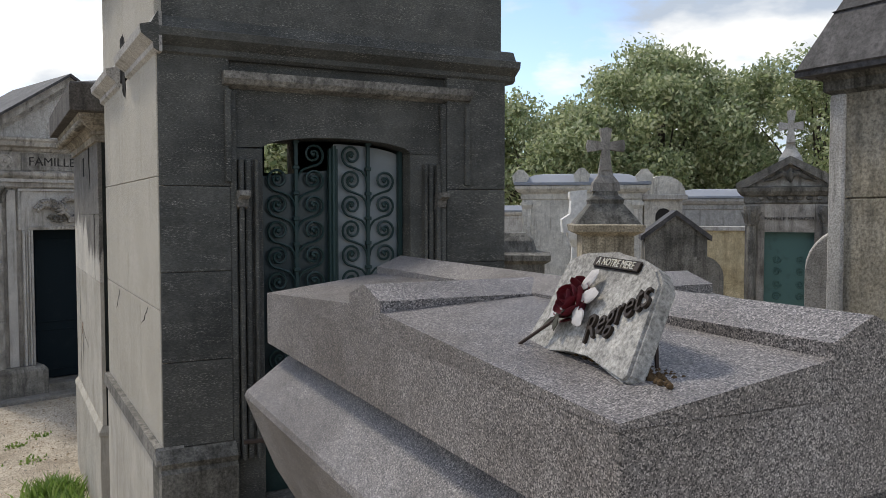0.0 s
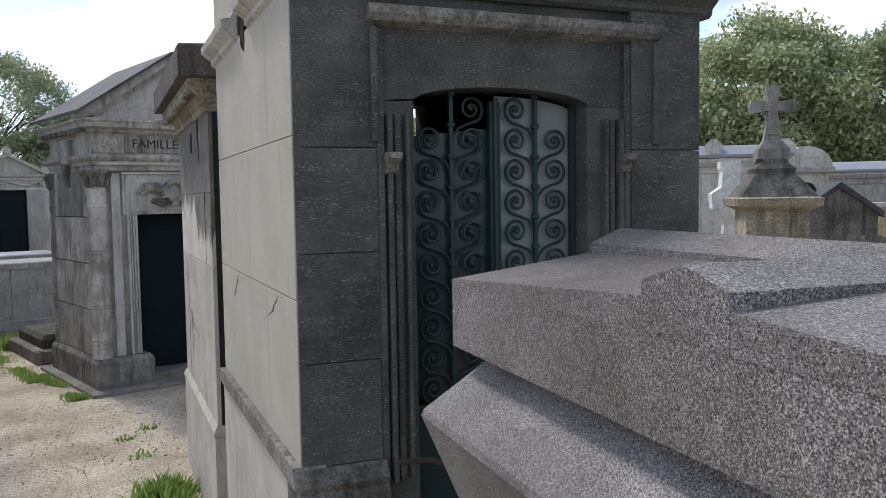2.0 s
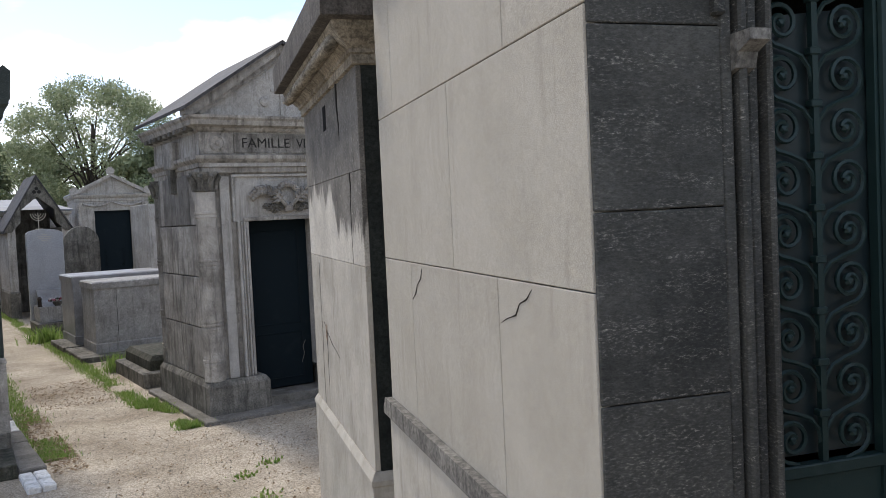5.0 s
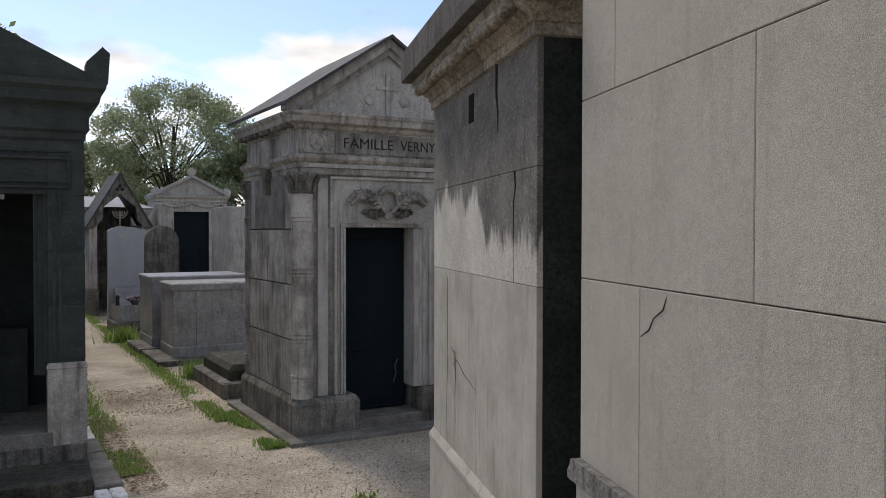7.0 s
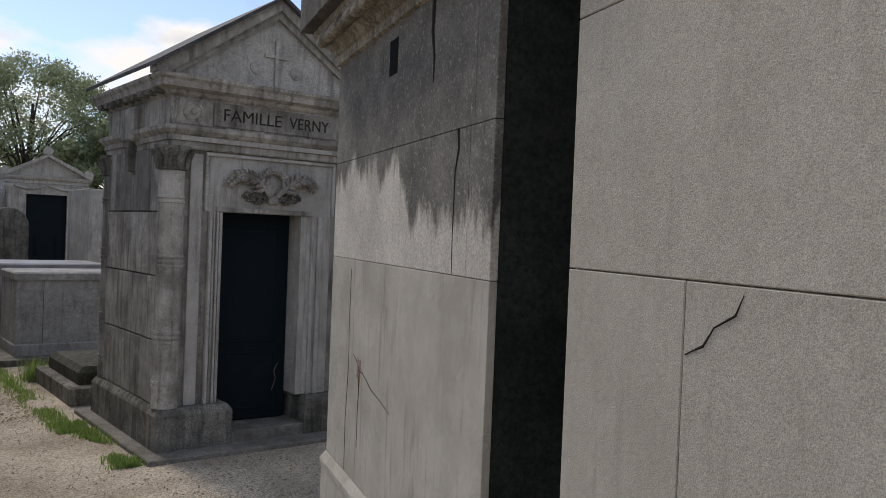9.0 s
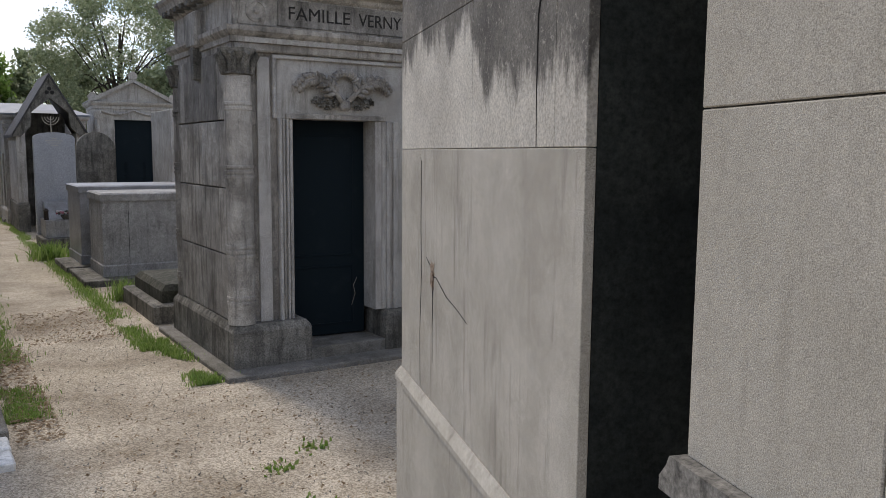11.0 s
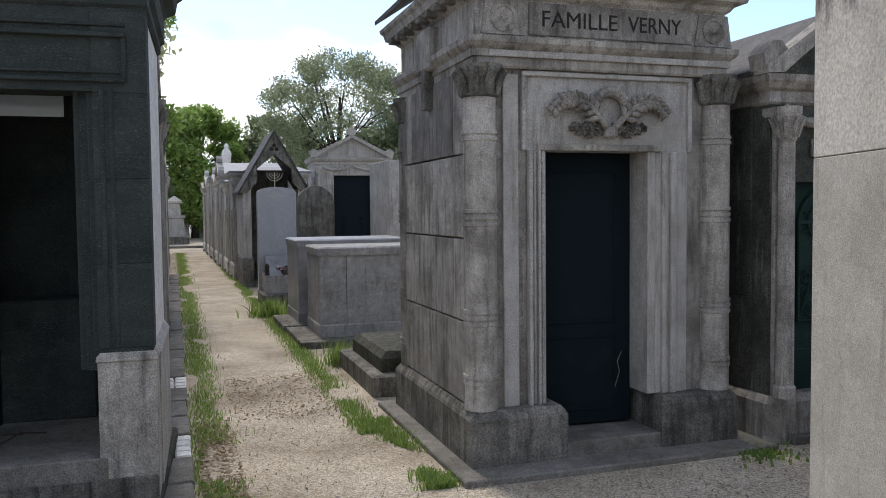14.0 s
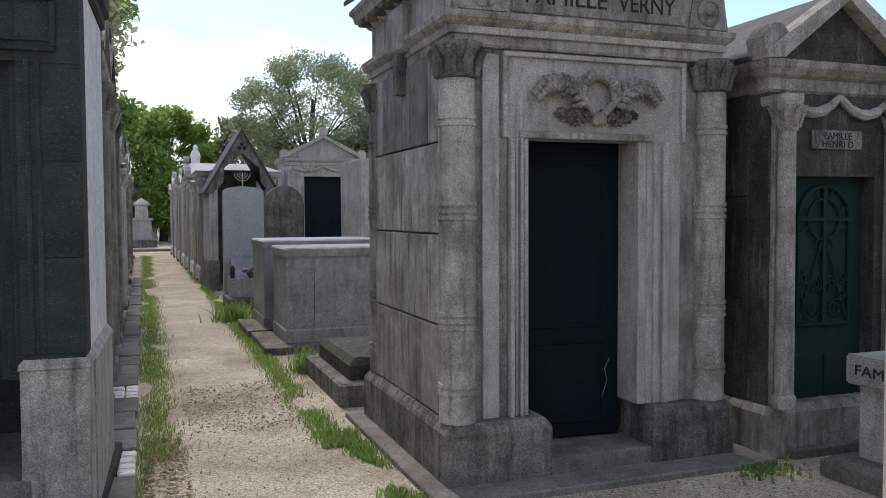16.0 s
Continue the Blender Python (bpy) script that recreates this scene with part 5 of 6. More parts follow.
# end of the lane: monument, cross wall, white figure, chapels
t = thing("pedestal_monument", lane(-2.55, 44.5), "grey stone pedestal monument with a small gabled top", "monument")
part("base", ring(-0.75, 0.75, -0.5, 0.5, [(0.05, -1.1), (0.05, -0.6), (0, -0.55)]), GREY_DARK, t)
part("die", ring(-0.55, 0.55, -0.4, 0.4, [(0, -0.55), (-0.03, 0.5), (0.06, 0.55), (0.06, 0.68)]), CEMENT, t)
part("shaft", ring(-0.36, 0.36, -0.3, 0.3, [(0, 0.68), (-0.03, 1.35), (0.08, 1.4), (0.08, 1.5), (-0.3, 1.8)]), GREY_PALE, t)
for a, b, w, h in ((-4.6, 54, 3.0, 2.6), (-1.4, 55, 2.6, 2.2), (1.4, 53, 2.6, 2.4), (-9.0, 50, 3.0, 2.4)):
    small_chapel(lane(a, b), w, 2.5, h, GREY_PALE, ZINC, "distant pale chapel at the end of the lane", 0.7, acro=True, columns=True)
t = thing("urn_statue", lane(0.15, 39.5), "white stone figure on a roofline pedestal", "statue")
part("figure", lathe([(0.25, -1.1), (0.25, 3.2), (0.32, 3.25), (0.3, 3.4), (0.2, 3.45), (0.26, 3.9), (0.2, 4.1), (0.1, 4.2), (0.13, 4.35), (0.04, 4.48)], 12), WHITEWASH, t)
tagged(part("lane_end_kerb", box(-4.5, 3.5, 0, 0.3, -1.1, -0.86, 0.02), SLAB, None, m=lane(0, 38.5)), "pale stone kerb across the end of the lane", "kerb", kind="structure")

# ---- left of the open chapel ----
t = thing("white_block_wall", pose(-5.6, 15.0, 0, 0, 0, 12), "white-washed chapel side of large stone blocks", "chapel")
part("wall_core", box(-3.0, -0.02, 0.03, 1.8, -1.1, 2.1), WHITEWASH, t)
for k in range(7):
    z = -0.9 + 0.43 * k
    cuts = [-3.0, -1.9, -0.8, 0.0] if k % 2 else [-3.0, -2.4, -1.3, 0.0]
    for c0, c1 in zip(cuts, cuts[1:]):
        part("stone_block", box(c0 + 0.006, c1 - 0.006, 0, 0.05, z + 0.006, z + 0.424, 0.006), WHITEWASH, t)
part("cornice", ring(-3.0, 0, 0, 1.8, [(0, 2.1), (0.05, 2.13), (0.05, 2.2), (0.14, 2.26), (0.14, 2.34), (0, 2.36)]), GREY, t)
part("roof_slope", ring(-3.0, 0, 0, 1.8, [(0.1, 2.36), (-0.7, 2.75)]), ZINC, t)
t = thing("draped_column", pose(-5.0, 13.35, 0), "grey stone column draped with a carved cloth on a pedestal", "monument")
bm = lathe([(0.2, 0.3), (0.21, 0.6), (0.16, 0.9), (0.2, 1.2), (0.3, 1.5), (0.26, 1.7), (0.16, 1.9), (0.05, 2.0)], 30)
for v in bm.verts:
    a = math.atan2(v.co.y, v.co.x)
    k = 1 + 0.14 * math.sin(7 * a + v.co.z * 5) + 0.25 * math.sin(a + 2 + v.co.z)
    v.co.x, v.co.y = v.co.x * k, v.co.y * k
part("draped_cloth", bm, GREY_PALE, t)
part("pedestal", ring(-0.22, 0.22, -0.22, 0.22, [(0.06, -1.1), (0.06, -0.6), (0, -0.55), (0, 0.2), (0.04, 0.24), (0.04, 0.3)]), GREY_PALE, t)
t = thing("mossy_ledger", lane(-6.3, 0.55), "dark moss-covered stepped ledger tomb with fallen leaves", "tomb")
part("lower_step", ring(0, 1.3, 0, 2.3, [(0, -1.15), (0, -0.72), (-0.02, -0.70)]), MOSSY, t)
part("upper_slab", ring(0.15, 1.12, 0.15, 2.15, [(0, -0.71), (0, -0.42), (-0.02, -0.40)]), MOSSY, t)
tagged(part("apron_slab", box(-2.6, 0.02, -0.75, 1.7, -1.1, -0.83, 0.01), MOSSY, None, m=pose(-2.108, 11.556, 0, 0, 0, 14)), "worn paving slabs in front of an open chapel", "paving", kind="structure")
t = thing("tomb_slab", pose(-2.55, 9.05, 0, 0, 0, 4), "grey weathered tomb slab beside the lane", "tomb")
part("slab", box(-1.6, 0, 0, 1.3, -1.15, -0.66, 0.015), GREY_DARK, t)

# ---- kerb along the lane ----
for k in range(34):
    b = -1.6 + 0.62 * k
    ln = 0.6
    kind_pale = k in (0, 4, 8)
    if kind_pale:
        for q in range(4):
            for r in range(2):
                tagged(part("kerb_sett", box(0, 0.115, 0, 0.135, -1.1, -0.915 + random.uniform(-0.008, 0.008), 0.012), WHITEWASH, None, m=lane(-2.74 + 0.125 * r, b + 0.15 * q, 0, random.uniform(-3, 3))), "pale square stone sett in the lane's edge", "sett", "lane setts")
    else:
        tagged(part("kerb_stone", box(0, 0.24, 0, ln - 0.012, -1.1, -0.905 + random.uniform(-0.012, 0.012), 0.012), SLAB, None, m=lane(-2.74 + random.uniform(-0.01, 0.01), b, 0, random.uniform(-0.8, 0.8))), "grey stone kerb along the gravel lane", "kerb", "lane kerb stones")


# ---- monuments seen over the granite tomb ----
def ground_box(x, y):
    return land(x, y) - 0.2


def flared_cross(x, z0, z1, zc, arm, thick):
    """A cross whose four arms widen towards their ends."""
    n, w = 0.6 * thick + 0.012, 0.6 * thick + 0.034
    half = [(x + w, z0), (x + n, zc - n), (x + arm, zc - w), (x + arm + 0.012, zc), (x + arm, zc + w), (x + n, zc + n), (x + w, z1), (x, z1 + 0.015)]
    return extrude(half + [(2 * x - a, z) for a, z in half[-2::-1]], -thick, thick)


BUFF = stone("stained_buff_limestone", (0.30, 0.26, 0.19), (0.46, 0.40, 0.30), (0.12, 0.105, 0.08), 0.42, 60)
t = thing("cross_monument", pose(5.1, 6.15, 0, 0, 0, -32), "weathered stone cross on a gabled pedestal", "monument")
part("pedestal", ring(-0.24, 0.24, -0.24, 0.24, [(0.04, -0.9), (0.04, 0.2), (0, 0.25), (0, 1.36), (0.08, 1.40), (0.09, 1.46), (0.02, 1.48)]), BUFF, t, "stained buff pedestal")
part("roof_stone", ring(-0.2, 0.2, -0.2, 0.2, [(0.1, 1.46), (0.06, 1.52), (-0.05, 1.66), (-0.04, 1.70), (-0.09, 1.74), (-0.12, 1.86)]), GREY_DARK, t)
part("cross_foot", ring(-0.1, 0.1, -0.07, 0.07, [(0.03, 1.78), (0.02, 1.86), (-0.03, 1.93), (-0.045, 2.02)]), GREY, t)
part("cross", flared_cross(0, 1.98, 2.37, 2.21, 0.17, 0.04), GREY, t, "stone cross with splayed worn arms")
t = thing("white_console", pose(5.5, 7.1, 0, 0, 0, -30), "white painted stone bracket with a scrolled top", "monument")
part("shaft", ring(-0.07, 0.07, -0.07, 0.07, [(0.05, -0.9), (0.05, 0.7), (0.0, 0.75), (-0.02, 1.2), (0.02, 1.28), (0.03, 1.36)]), WHITEWASH, t)
part("scroll_top", extrude([(-0.16, 1.36), (-0.17, 1.50), (-0.08, 1.56), (-0.07, 1.70), (-0.085, 1.74), (-0.085, 1.80), (0.09, 1.82), (0.1, 1.75), (0.085, 1.60), (0.10, 1.46), (0.08, 1.36)], -0.09, 0.09), WHITEWASH, t)

small_chapel(pose(7.25, 10.75, 0, 0, 0, -38), 1.85, 1.0, 1.78, PALE_STAINED, ZINC, "pale chapel with a low zinc roof and corner ornaments", 0, PALE_STAINED, PALE_STAINED, z0=-0.9, dw=0.3, dh=1.2, acro=True)
t = thing("niche_gable", pose(8.75, 9.62, 0, 0, 0, -20), "round-gabled stone niche end of a chapel", "chapel")
pts = [(0, -0.9), (0.62, -0.9), (0.62, 1.8)] + [(0.31 + 0.36 * math.cos(math.pi * k / 10), 1.85 + 0.28 * math.sin(math.pi * k / 10)) for k in range(11)] + [(0, 1.8)]
part("wall", extrude(pts, 0, 0.3), PALE_STAINED, t)
npts = [(0.18, 1.0), (0.44, 1.0), (0.44, 1.45)] + [(0.31 + 0.13 * math.cos(math.pi * k / 8), 1.5 + 0.13 * math.sin(math.pi * k / 8)) for k in range(9)] + [(0.18, 1.45)]
# No recess is cut: a dark arched plate paints the niche's shade.
part("niche", extrude(npts, -0.004, 0.1), INK, t, "round-arched niche, its shade painted dark")
part("cornice", box(-0.06, 0.68, -0.06, 0.1, 1.76, 1.84, 0.01), GREY_PALE, t)

t = thing("gabled_tomb", pose(6.95, 7.1, 0, 0, 0, -40), "dark stone tomb with a steep gabled top", "tomb")
part("body", extrude([(-0.35, -0.9), (0.35, -0.9), (0.35, 1.3), (0.0, 1.56), (-0.35, 1.3)], 0, 0.8), GREY_DARK, t)
part("roof_stone", extrude([(-0.4, 1.24), (-0.4, 1.30), (0, 1.60), (0.4, 1.30), (0.4, 1.24), (0, 1.54)], -0.04, 0.84), SLATE, t)
small_chapel(pose(11.85, 12.15, 0, 0, 0, -47), 1.75, 1.2, 1.62, CEMENT, ZINC, "long low chapel with a grey zinc roof", 0, CEMENT, z0=-0.9, dw=0.25, dh=1.0)
t = thing("yellow_wall", pose(10.9, 11.4, 0, 0, 0, -45), "yellowish rendered boundary wall with a coping", "wall")
part("wall", box(-0.2, 2.3, 0, 0.3, -0.9, 1.22), YELLOW, t)
part("coping", box(-0.25, 2.35, -0.05, 0.35, 1.22, 1.30, 0.01), GREY_PALE, t)
mc = small_chapel(pose(9.0, 7.9, 0, 0, 0, -51), 1.12, 1.5, 1.70, GREY, ZINC, "grey chapel with carved pediment and a green double door", 0.36, IRON_TEAL, GREY_DARK, z0=-0.7, dw=0.62, dh=1.85, columns=True, sign="FAMILLE MENAGER")
part("cross_foot", ring(0.46, 0.66, -0.02, 0.1, [(0.06, 2.2), (0.04, 2.3), (-0.03, 2.42), (-0.06, 2.55)]), GREY_PALE, mc)
part("cross", flared_cross(0.56, 2.5, 2.92, 2.72, 0.15, 0.04), GREY_PALE, mc, "pale stone cross with splayed arms")
for sx in (-1, 1):
    bm = tube([(0.56, -0.03, 2.07), (0.56 + sx * 0.1, -0.045, 2.09), (0.56 + sx * 0.2, -0.04, 2.03), (0.56 + sx * 0.32, -0.03, 1.99)], [0.05, 0.042, 0.035, 0.012], 7)
    part("carved_spray", bm, GREY_DARK, mc)
part("carved_mask", blob(0.56, -0.05, 2.07, 0.06, 0.05, 0.09, None, 2, 0.5), GREY_DARK, mc)
for k in range(7):
    part("frieze_boss", blob(0.2 + 0.12 * k, -0.02, 1.76, 0.045, 0.03, 0.035, None, 1, 0.6), GREY_DARK, mc)

t = thing("barrel_tomb", pose(7.2, 6.9, 0, 0, 0, -35), "dark barrel-topped stone tomb", "tomb")
part("body", extrude([(-0.28, -0.9), (0.22, -0.9)] + [(-0.03 + 0.25 * math.cos(math.pi * k / 10), 0.82 + 0.25 * math.sin(math.pi * k / 10)) for k in range(11)], 0, 0.5), GREY_DARK, t)
stele(pose(4.36, 3.36, 0, 0, 0, -52), 0.55, 1.50, "pale weathered round-topped stone headstone", GREY_PALE, 0.27)
t = thing("shelf_tomb", pose(5.7, 9.0, 0, 0, 0, -35), "low dark stepped tomb", "tomb")
part("body", ring(-0.2, 0.6, 0, 0.8, [(0, -0.9), (0, 0.9), (0.08, 0.95), (0.08, 1.02), (-0.1, 1.05), (-0.15, 1.2), (-0.25, 1.3)]), GREY_DARK, t)
small_chapel(pose(12.6, 21.6, 0, 0, 0, -30), 2.6, 1.4, 1.35, GREY_PALE, ZINC, "pale low chapel in the distance", 0, GREY_PALE, z0=-0.9, dw=0.3, dh=1.0)

# slate-roofed chapel at the edge of the first view
t = thing("slate_chapel", pose(0, 0, 0), "yellowish stone chapel with a steep slate roof", "chapel")
X0, Y1 = 3.87, 2.84
YELLOWGREY = stone("stained_buff_stone", (0.24, 0.21, 0.155), (0.34, 0.305, 0.24), (0.11, 0.10, 0.08), 0.45, 60, piece=0.1)
part("wall_core", box(X0 + 0.03, 5.6, 0.62, Y1 - 0.03, -0.6, 2.28), YELLOWGREY, t)
for k, (z0, z1) in enumerate(((-0.5, 0.3), (0.3, 1.0), (1.0, 1.66), (1.66, 2.26))):
    for c0, c1 in ((0.62, 1.6 + 0.3 * (k % 2)), (1.6 + 0.3 * (k % 2), Y1 - 0.03)):
        part("stone_block", box(X0, X0 + 0.04, c0 + 0.003, c1 - 0.003, z0 + 0.003, z1 - 0.003, 0.004), YELLOWGREY, t)
part("corner_pilaster", box(X0 - 0.02, X0 + 0.12, Y1 - 0.09, Y1, -0.6, 2.2, 0.01), GREY_PALE, t)
part("cornice", ring(X0, 5.6, 0.62, Y1, [(0, 2.2), (0.03, 2.22), (0.03, 2.27), (0.06, 2.3)]), GREY_DARK, t)
part("roof_slope", ring(X0, 5.6, 0.62, Y1, [(0.13, 2.30), (0.13, 2.33), (-0.7, 4.2)]), SLATE, t)
for k in range(6):
    part("slate_course", ring(X0, 5.6, 0.62, Y1, [(0.14 - 0.133 * k - 0.0, 2.335 + 0.30 * k), (0.13 - 0.133 * k, 2.325 + 0.30 * k)], caps=False), SLATE, t)

# ---- trees ----
def leaf_cloud(name, clumps, n, size, mat, parent, seed):
    rng = np.random.default_rng(seed)
    sizes = np.array([c[3] ** 2 for c in clumps])
    pick = rng.choice(len(clumps), n, p=sizes / sizes.sum())
    c = np.array(clumps)[pick]
    d = rng.normal(size=(n, 3))
    d /= np.linalg.norm(d, axis=1)[:, None]
    rad = c[:, 3:4] * (0.25 + 1.05 * rng.random((n, 1)) ** 0.8)
    pos = c[:, :3] + d * rad * np.array((1, 1, 0.8)) + rng.normal(0, 0.12, (n, 3)) * c[:, 3:4]
    u = rng.normal(size=(n, 3))
    u /= np.linalg.norm(u, axis=1)[:, None]
    v = np.cross(u, rng.normal(size=(n, 3)))
    v /= np.linalg.norm(v, axis=1)[:, None]
    s = size * (0.6 + 0.8 * rng.random((n, 1)))
    corners = np.stack([pos - u * s, pos + v * s * 0.5, pos + u * s, pos - v * s * 0.5], 1).reshape(-1, 3)
    faces = np.arange(4 * n).reshape(-1, 4)
    me = bpy.data.meshes.new(name)
    me.from_pydata(corners.tolist(), [], faces.tolist())
    me.materials.append(mat)
    ob = new(name, me)
    ob.parent = parent
    return ob


def tree(x, y, h, spread, crown_base, mat, n, size, seed, label, open_=0.0, clumps_n=46):
    rng = random.Random(seed)
    z0 = land(x, y)
    t = thing("tree", pose(x, y, z0), label, "tree", "trees of the burial ground")
    part("trunk", tube([(0, 0, -0.3), (0.1, 0.05, h * 0.2), (0.0, 0.1, h * 0.45), (0.15, 0, h * 0.75)], [h * 0.032, h * 0.025, h * 0.018, h * 0.006], 10), BARK, t)
    clumps = []
    mid, half = (h + crown_base) / 2, (h - crown_base) / 2
    for k in range(clumps_n):
        a, zz = rng.uniform(0, 6.283), rng.uniform(-1, 1)
        rr = spread * math.sqrt(max(0.0, 1 - abs(zz) ** 2.3)) * (0.45 + 0.55 * math.sqrt(rng.random()))
        r = spread * rng.uniform(0.15, 0.3) * (1 - 0.45 * open_)
        clumps.append((rr * math.cos(a), rr * math.sin(a), mid + zz * half * 0.9, r))
    for k, c in enumerate(clumps[:34]):
        st = Vector((0, 0, h * rng.uniform(0.2, 0.55)))
        e = Vector(c[:3])
        part("limb", tube([st, st.lerp(e, 0.5) + Vector((0, 0, h * 0.04)), e], [h * 0.006, h * 0.0035, h * 0.001], 6), BARK, t)
    leaf_cloud("crown", clumps, n, size, mat, t, seed)
    return t


tree(19.5, 28.0, 7.0, 4.0, 1.0, LEAF, 60000, 0.095, 1, "broad green chestnut tree behind the tombs", 0.3, 90)
tree(23.8, 25.2, 8.9, 3.9, 1.0, LEAF, 70000, 0.095, 2, "tall green chestnut tree behind the tombs", 0.3, 100)
tree(28.6, 21.6, 8.6, 4.4, 1.0, LEAF, 60000, 0.095, 3, "broad green chestnut tree behind the tombs", 0.3, 90)
tree(27.5, 30.0, 7.2, 5.0, 0.6, LEAF, 30000, 0.14, 4, "green chestnut tree in the back row")
tree(-17.2, 64.5, 9.2, 3.6, 0.8, LEAF_BRIGHT, 45000, 0.15, 5, "fresh green round-headed tree at the end of the lane", 0.2, 95)
tree(-6.6, 61.0, 12.4, 5.2, 2.5, LEAF_GREY, 42000, 0.095, 6, "tall airy tree with grey-green leaves", 0.95, 190)
tree(-11.6, 66.0, 8.6, 4.0, 1.5, LEAF_GREY, 18000, 0.17, 7, "grey-green tree behind the chapels", 0.4)
tree(-0.8, 58.0, 8.2, 4.2, 1.5, LEAF_GREY, 18000, 0.17, 8, "grey-green tree behind the chapels", 0.4)
tree(-9.0, 21.5, 9.5, 3.2, 2.2, LEAF, 36000, 0.09, 9, "dark leafy tree behind an open chapel")
tree(-6.9, 22.5, 6.8, 1.9, 3.0, LEAF_BRIGHT, 12000, 0.075, 10, "young tree leaning over the row of chapels", 0.3, 24)
tree(-26.0, 60.0, 11.0, 5.0, 1.5, LEAF, 20000, 0.22, 11, "large green tree beyond the row of chapels")
tree(10.0, 62.0, 9.5, 5.0, 1.0, LEAF, 20000, 0.22, 12, "large green tree beyond the chapels")
tree(16.0, 45.0, 9.0, 5.0, 1.0, LEAF, 20000, 0.2, 13, "large green tree beyond the chapels")


# ---- grass, weeds and fallen leaves ----
def blades(name, spots, mat, label, category, height=0.12, width=0.006, seed=1, z_off=0.0):
    rng = np.random.default_rng(seed)
    verts, faces = [], []
    for x, y in spots:
        z = land(x, y) + z_off
        a = rng.uniform(0, 6.283)
        h = height * rng.uniform(0.4, 1.25)
        lx, ly = rng.normal(0, 0.4, 2) * h
        wx, wy = width * math.cos(a), width * math.sin(a)
        i = len(verts)
        verts += [(x - wx, y - wy, z - 0.01), (x + wx, y + wy, z - 0.01), (x + lx * 0.4 + wx * 0.8, y + ly * 0.4 + wy * 0.8, z + h * 0.6), (x + lx * 0.4 - wx * 0.8, y + ly * 0.4 - wy * 0.8, z + h * 0.6), (x + lx, y + ly, z + h)]
        faces += [(i, i + 1, i + 2, i + 3), (i + 3, i + 2, i + 4)]
    me = bpy.data.meshes.new(name)
    me.from_pydata(verts, [], faces)
    me.materials.append(mat)
    return tagged(new(name, me), label, category, kind="stuff")


rng0 = np.random.default_rng(5)


def strip(n, a0, a1, b0, b1, clump=0.45):
    got = []
    while len(got) < n:
        b = b0 + (b1 - b0) * rng0.random() ** 1.4
        a = rng0.normal((a0 + a1) / 2, (a1 - a0) / 3)
        if noise.noise(Vector((a * 2.0, b * 0.9, 3.0))) > clump - 0.6:
            got.append(lane_xy(a, b))
    return got


blades("grass_strip", strip(16000, -2.5, -2.2, -0.6, 34, 0.3), GRASS, "uneven strip of grass along the kerb", "grass", 0.05, 0.0042, 1)
blades("grass_strip", strip(13000, -1.15, -0.92, 1.2, 34, 0.36), GRASS, "uneven strip of grass along the tombs", "grass", 0.052, 0.0042, 2)
blades("grass_strip", strip(1600, -1.0, -0.8, -0.3, 1.6, 0.5), GRASS, "sparse grass at the foot of the family chapel", "grass", 0.06, 0.005, 3)


def tuft(x, y, r, n, h, seed, broad=0.012):
    rng = np.random.default_rng(seed)
    pts = [(x + rng.normal(0, r), y + rng.normal(0, r)) for _ in range(n)]
    blades("weed_tuft", pts, GRASS, "green weeds growing in the gravel", "weeds", h, broad, seed)


tuft(0.38, 7.9, 0.11, 520, 0.16, 21)
tuft(0.45, 7.4, 0.07, 260, 0.12, 22)
tuft(0.25, 9.3, 0.07, 60, 0.035, 23)
tuft(0.1, 10.0, 0.06, 45, 0.03, 24)
tuft(0.35, 10.3, 0.06, 40, 0.03, 25)
tuft(2.05, 12.75, 0.12, 260, 0.05, 26)
tuft(*lane_xy(-0.72, 4.35), 0.08, 160, 0.28, 27, 0.006)
tuft(*lane_xy(-1.0, 9.3), 0.16, 260, 0.3, 28, 0.012)
tuft(*lane_xy(-5.0, 2.9), 0.16, 400, 0.35, 29, 0.014)
tuft(-4.4, 11.3, 0.1, 200, 0.06, 30)


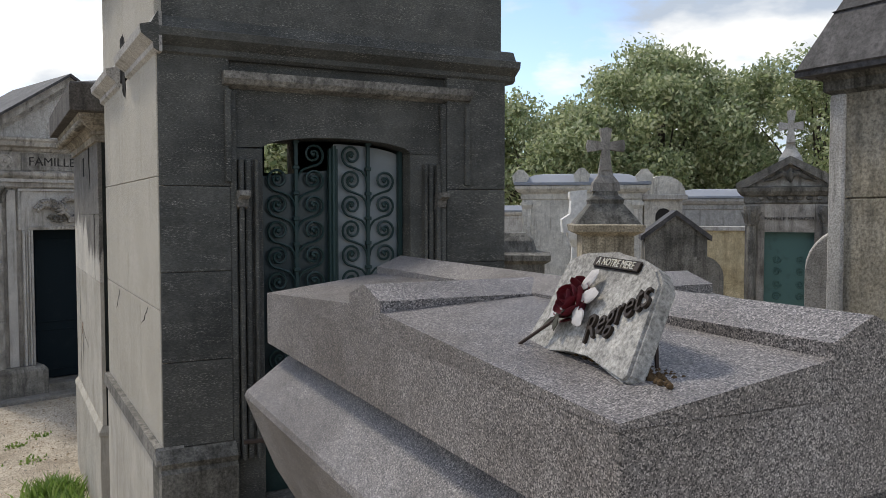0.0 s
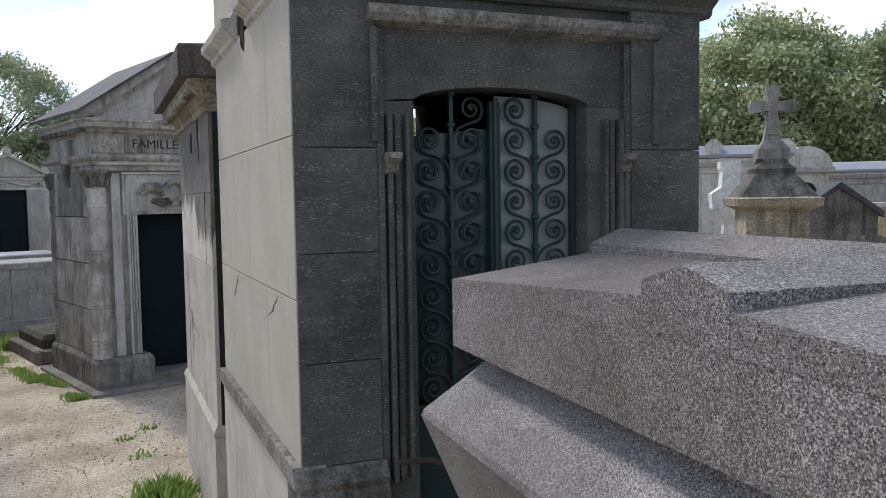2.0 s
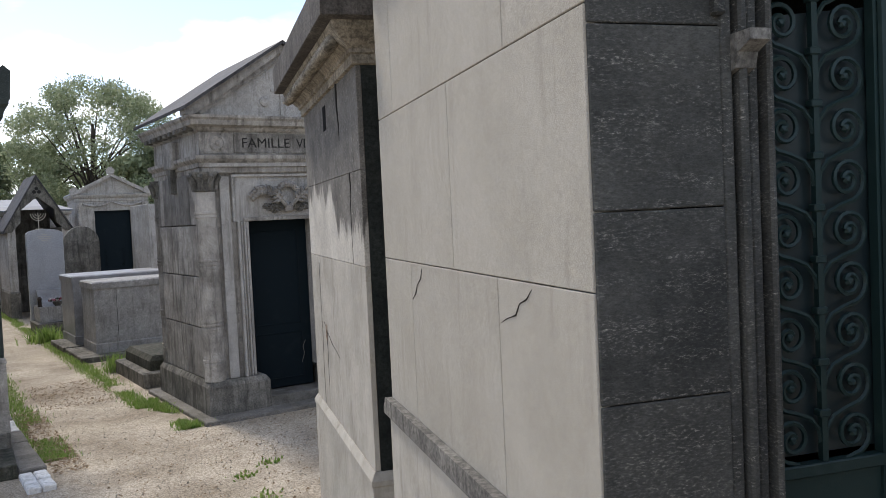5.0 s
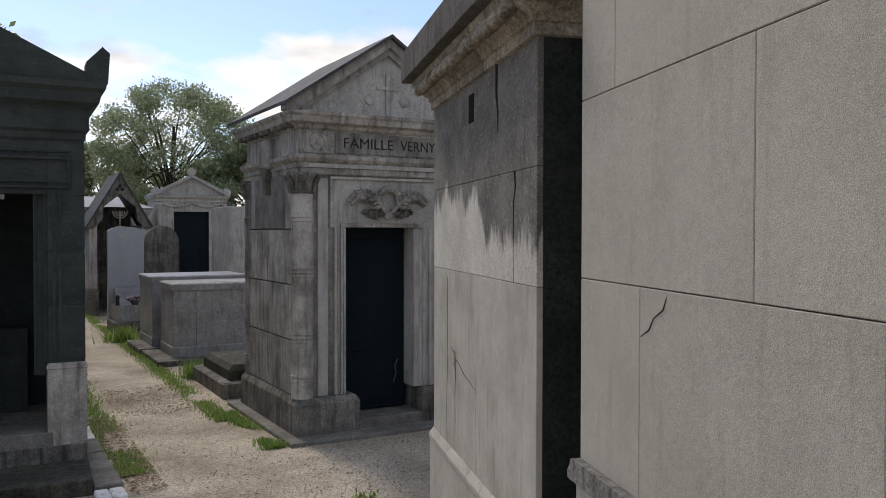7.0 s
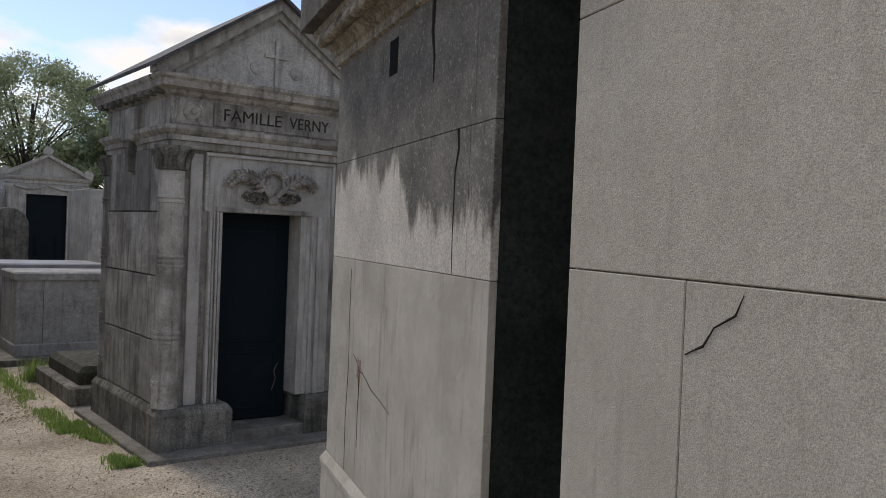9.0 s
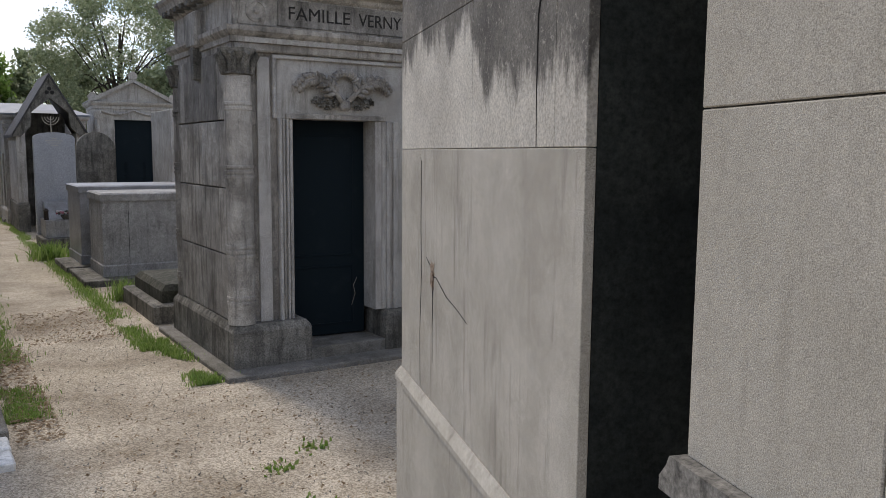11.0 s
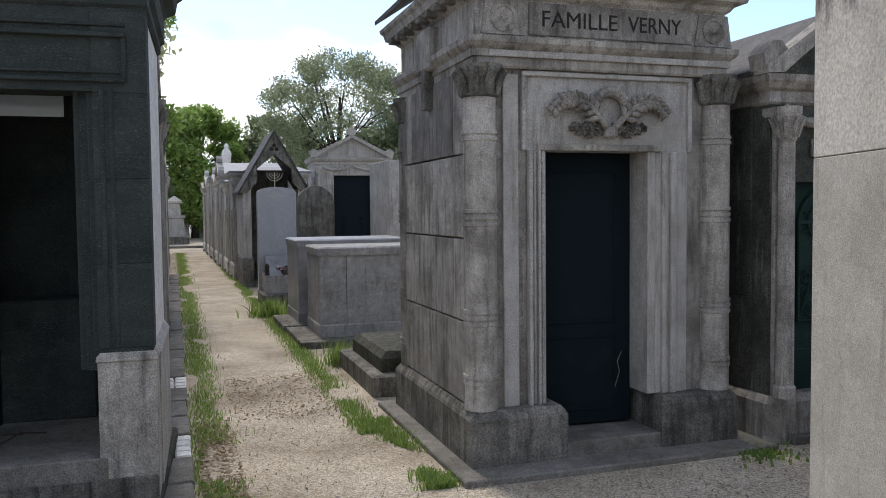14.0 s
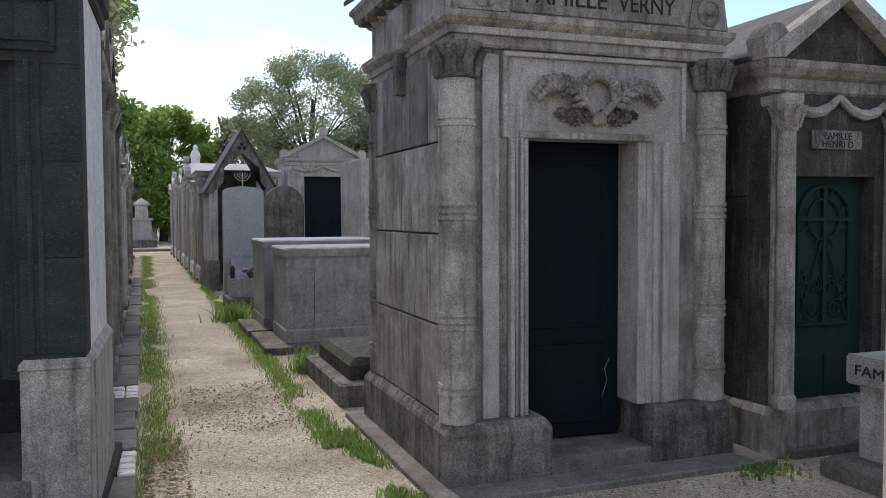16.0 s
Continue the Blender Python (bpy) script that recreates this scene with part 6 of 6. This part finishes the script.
def litter(n, box_, mat, label, seed, size=0.022):
    rng = np.random.default_rng(seed)
    verts, faces = [], []
    for _ in range(n):
        a, b = rng.uniform(box_[0], box_[1]), rng.uniform(box_[2], box_[3])
        x, y = lane_xy(a, b)
        z = land(x, y) + 0.022
        t = rng.uniform(0, 6.283)
        s = size * rng.uniform(0.5, 1.3)
        i = len(verts)
        for k, (p, q) in enumerate(((1, 0), (0.1, 0.5), (-1, 0), (0.1, -0.5))):
            verts.append((x + s * (p * math.cos(t) - q * math.sin(t)), y + s * (p * math.sin(t) + q * math.cos(t)), z + rng.uniform(-0.006, 0.012)))
        faces += [(i, i + 1, i + 2), (i, i + 2, i + 3)]
    me = bpy.data.meshes.new("fallen_leaves")
    me.from_pydata(verts, [], faces)
    me.materials.append(mat)
    tagged(new("fallen_leaves", me), label, "leaves", kind="stuff")


litter(900, (-2.45, -2.15, -1.2, 2.0), DRY, "brown fallen leaves along the kerb", 41)
litter(1100, (-2.1, -1.1, 1.9, 3.9), DRY, "dry needles and leaves swept across the lane", 42, 0.016)
litter(1300, (-2.2, 1.5, -3.4, -0.4), DRY, "scattered dry leaves on the gravel", 43, 0.014)
litter(350, (-6.2, -4.4, -0.8, 0.6), DRY, "heap of fallen leaves beside a ledger tomb", 44, 0.03)


def pebbles(n, seed):
    rng = np.random.default_rng(seed)
    base = bmesh.new()
    bmesh.ops.create_icosphere(base, subdivisions=1, radius=1.0)
    vs = np.array([v.co for v in base.verts])
    fs = [[v.index for v in f.verts] for f in base.faces]
    base.free()
    verts, faces = [], []
    for _ in range(n):
        a, b = rng.uniform(-2.3, 1.6), -6.0 + 9.0 * rng.random()
        if a > -0.7 and b > -0.45:
            continue
        x, y = lane_xy(a, b)
        if x > 0.62 and y < 9.0:
            continue
        r = rng.uniform(0.003, 0.008)
        i = len(verts)
        verts += (vs * r * rng.uniform(0.6, 1.2, 3) + (x, y, land(x, y) + 0.012)).tolist()
        faces += [[i + k for k in f] for f in fs]
    me = bpy.data.meshes.new("pebbles")
    me.from_pydata(verts, [], faces)
    me.materials.append(SLAB2)
    tagged(new("pebbles", me), "small pale pebbles strewn over the gravel", "pebbles", kind="stuff")


SLAB2 = stone("pebble_stone", (0.26, 0.235, 0.195), (0.42, 0.39, 0.335), (0.17, 0.15, 0.12), 0.3, 60, streak=False)
pebbles(4000, 9)
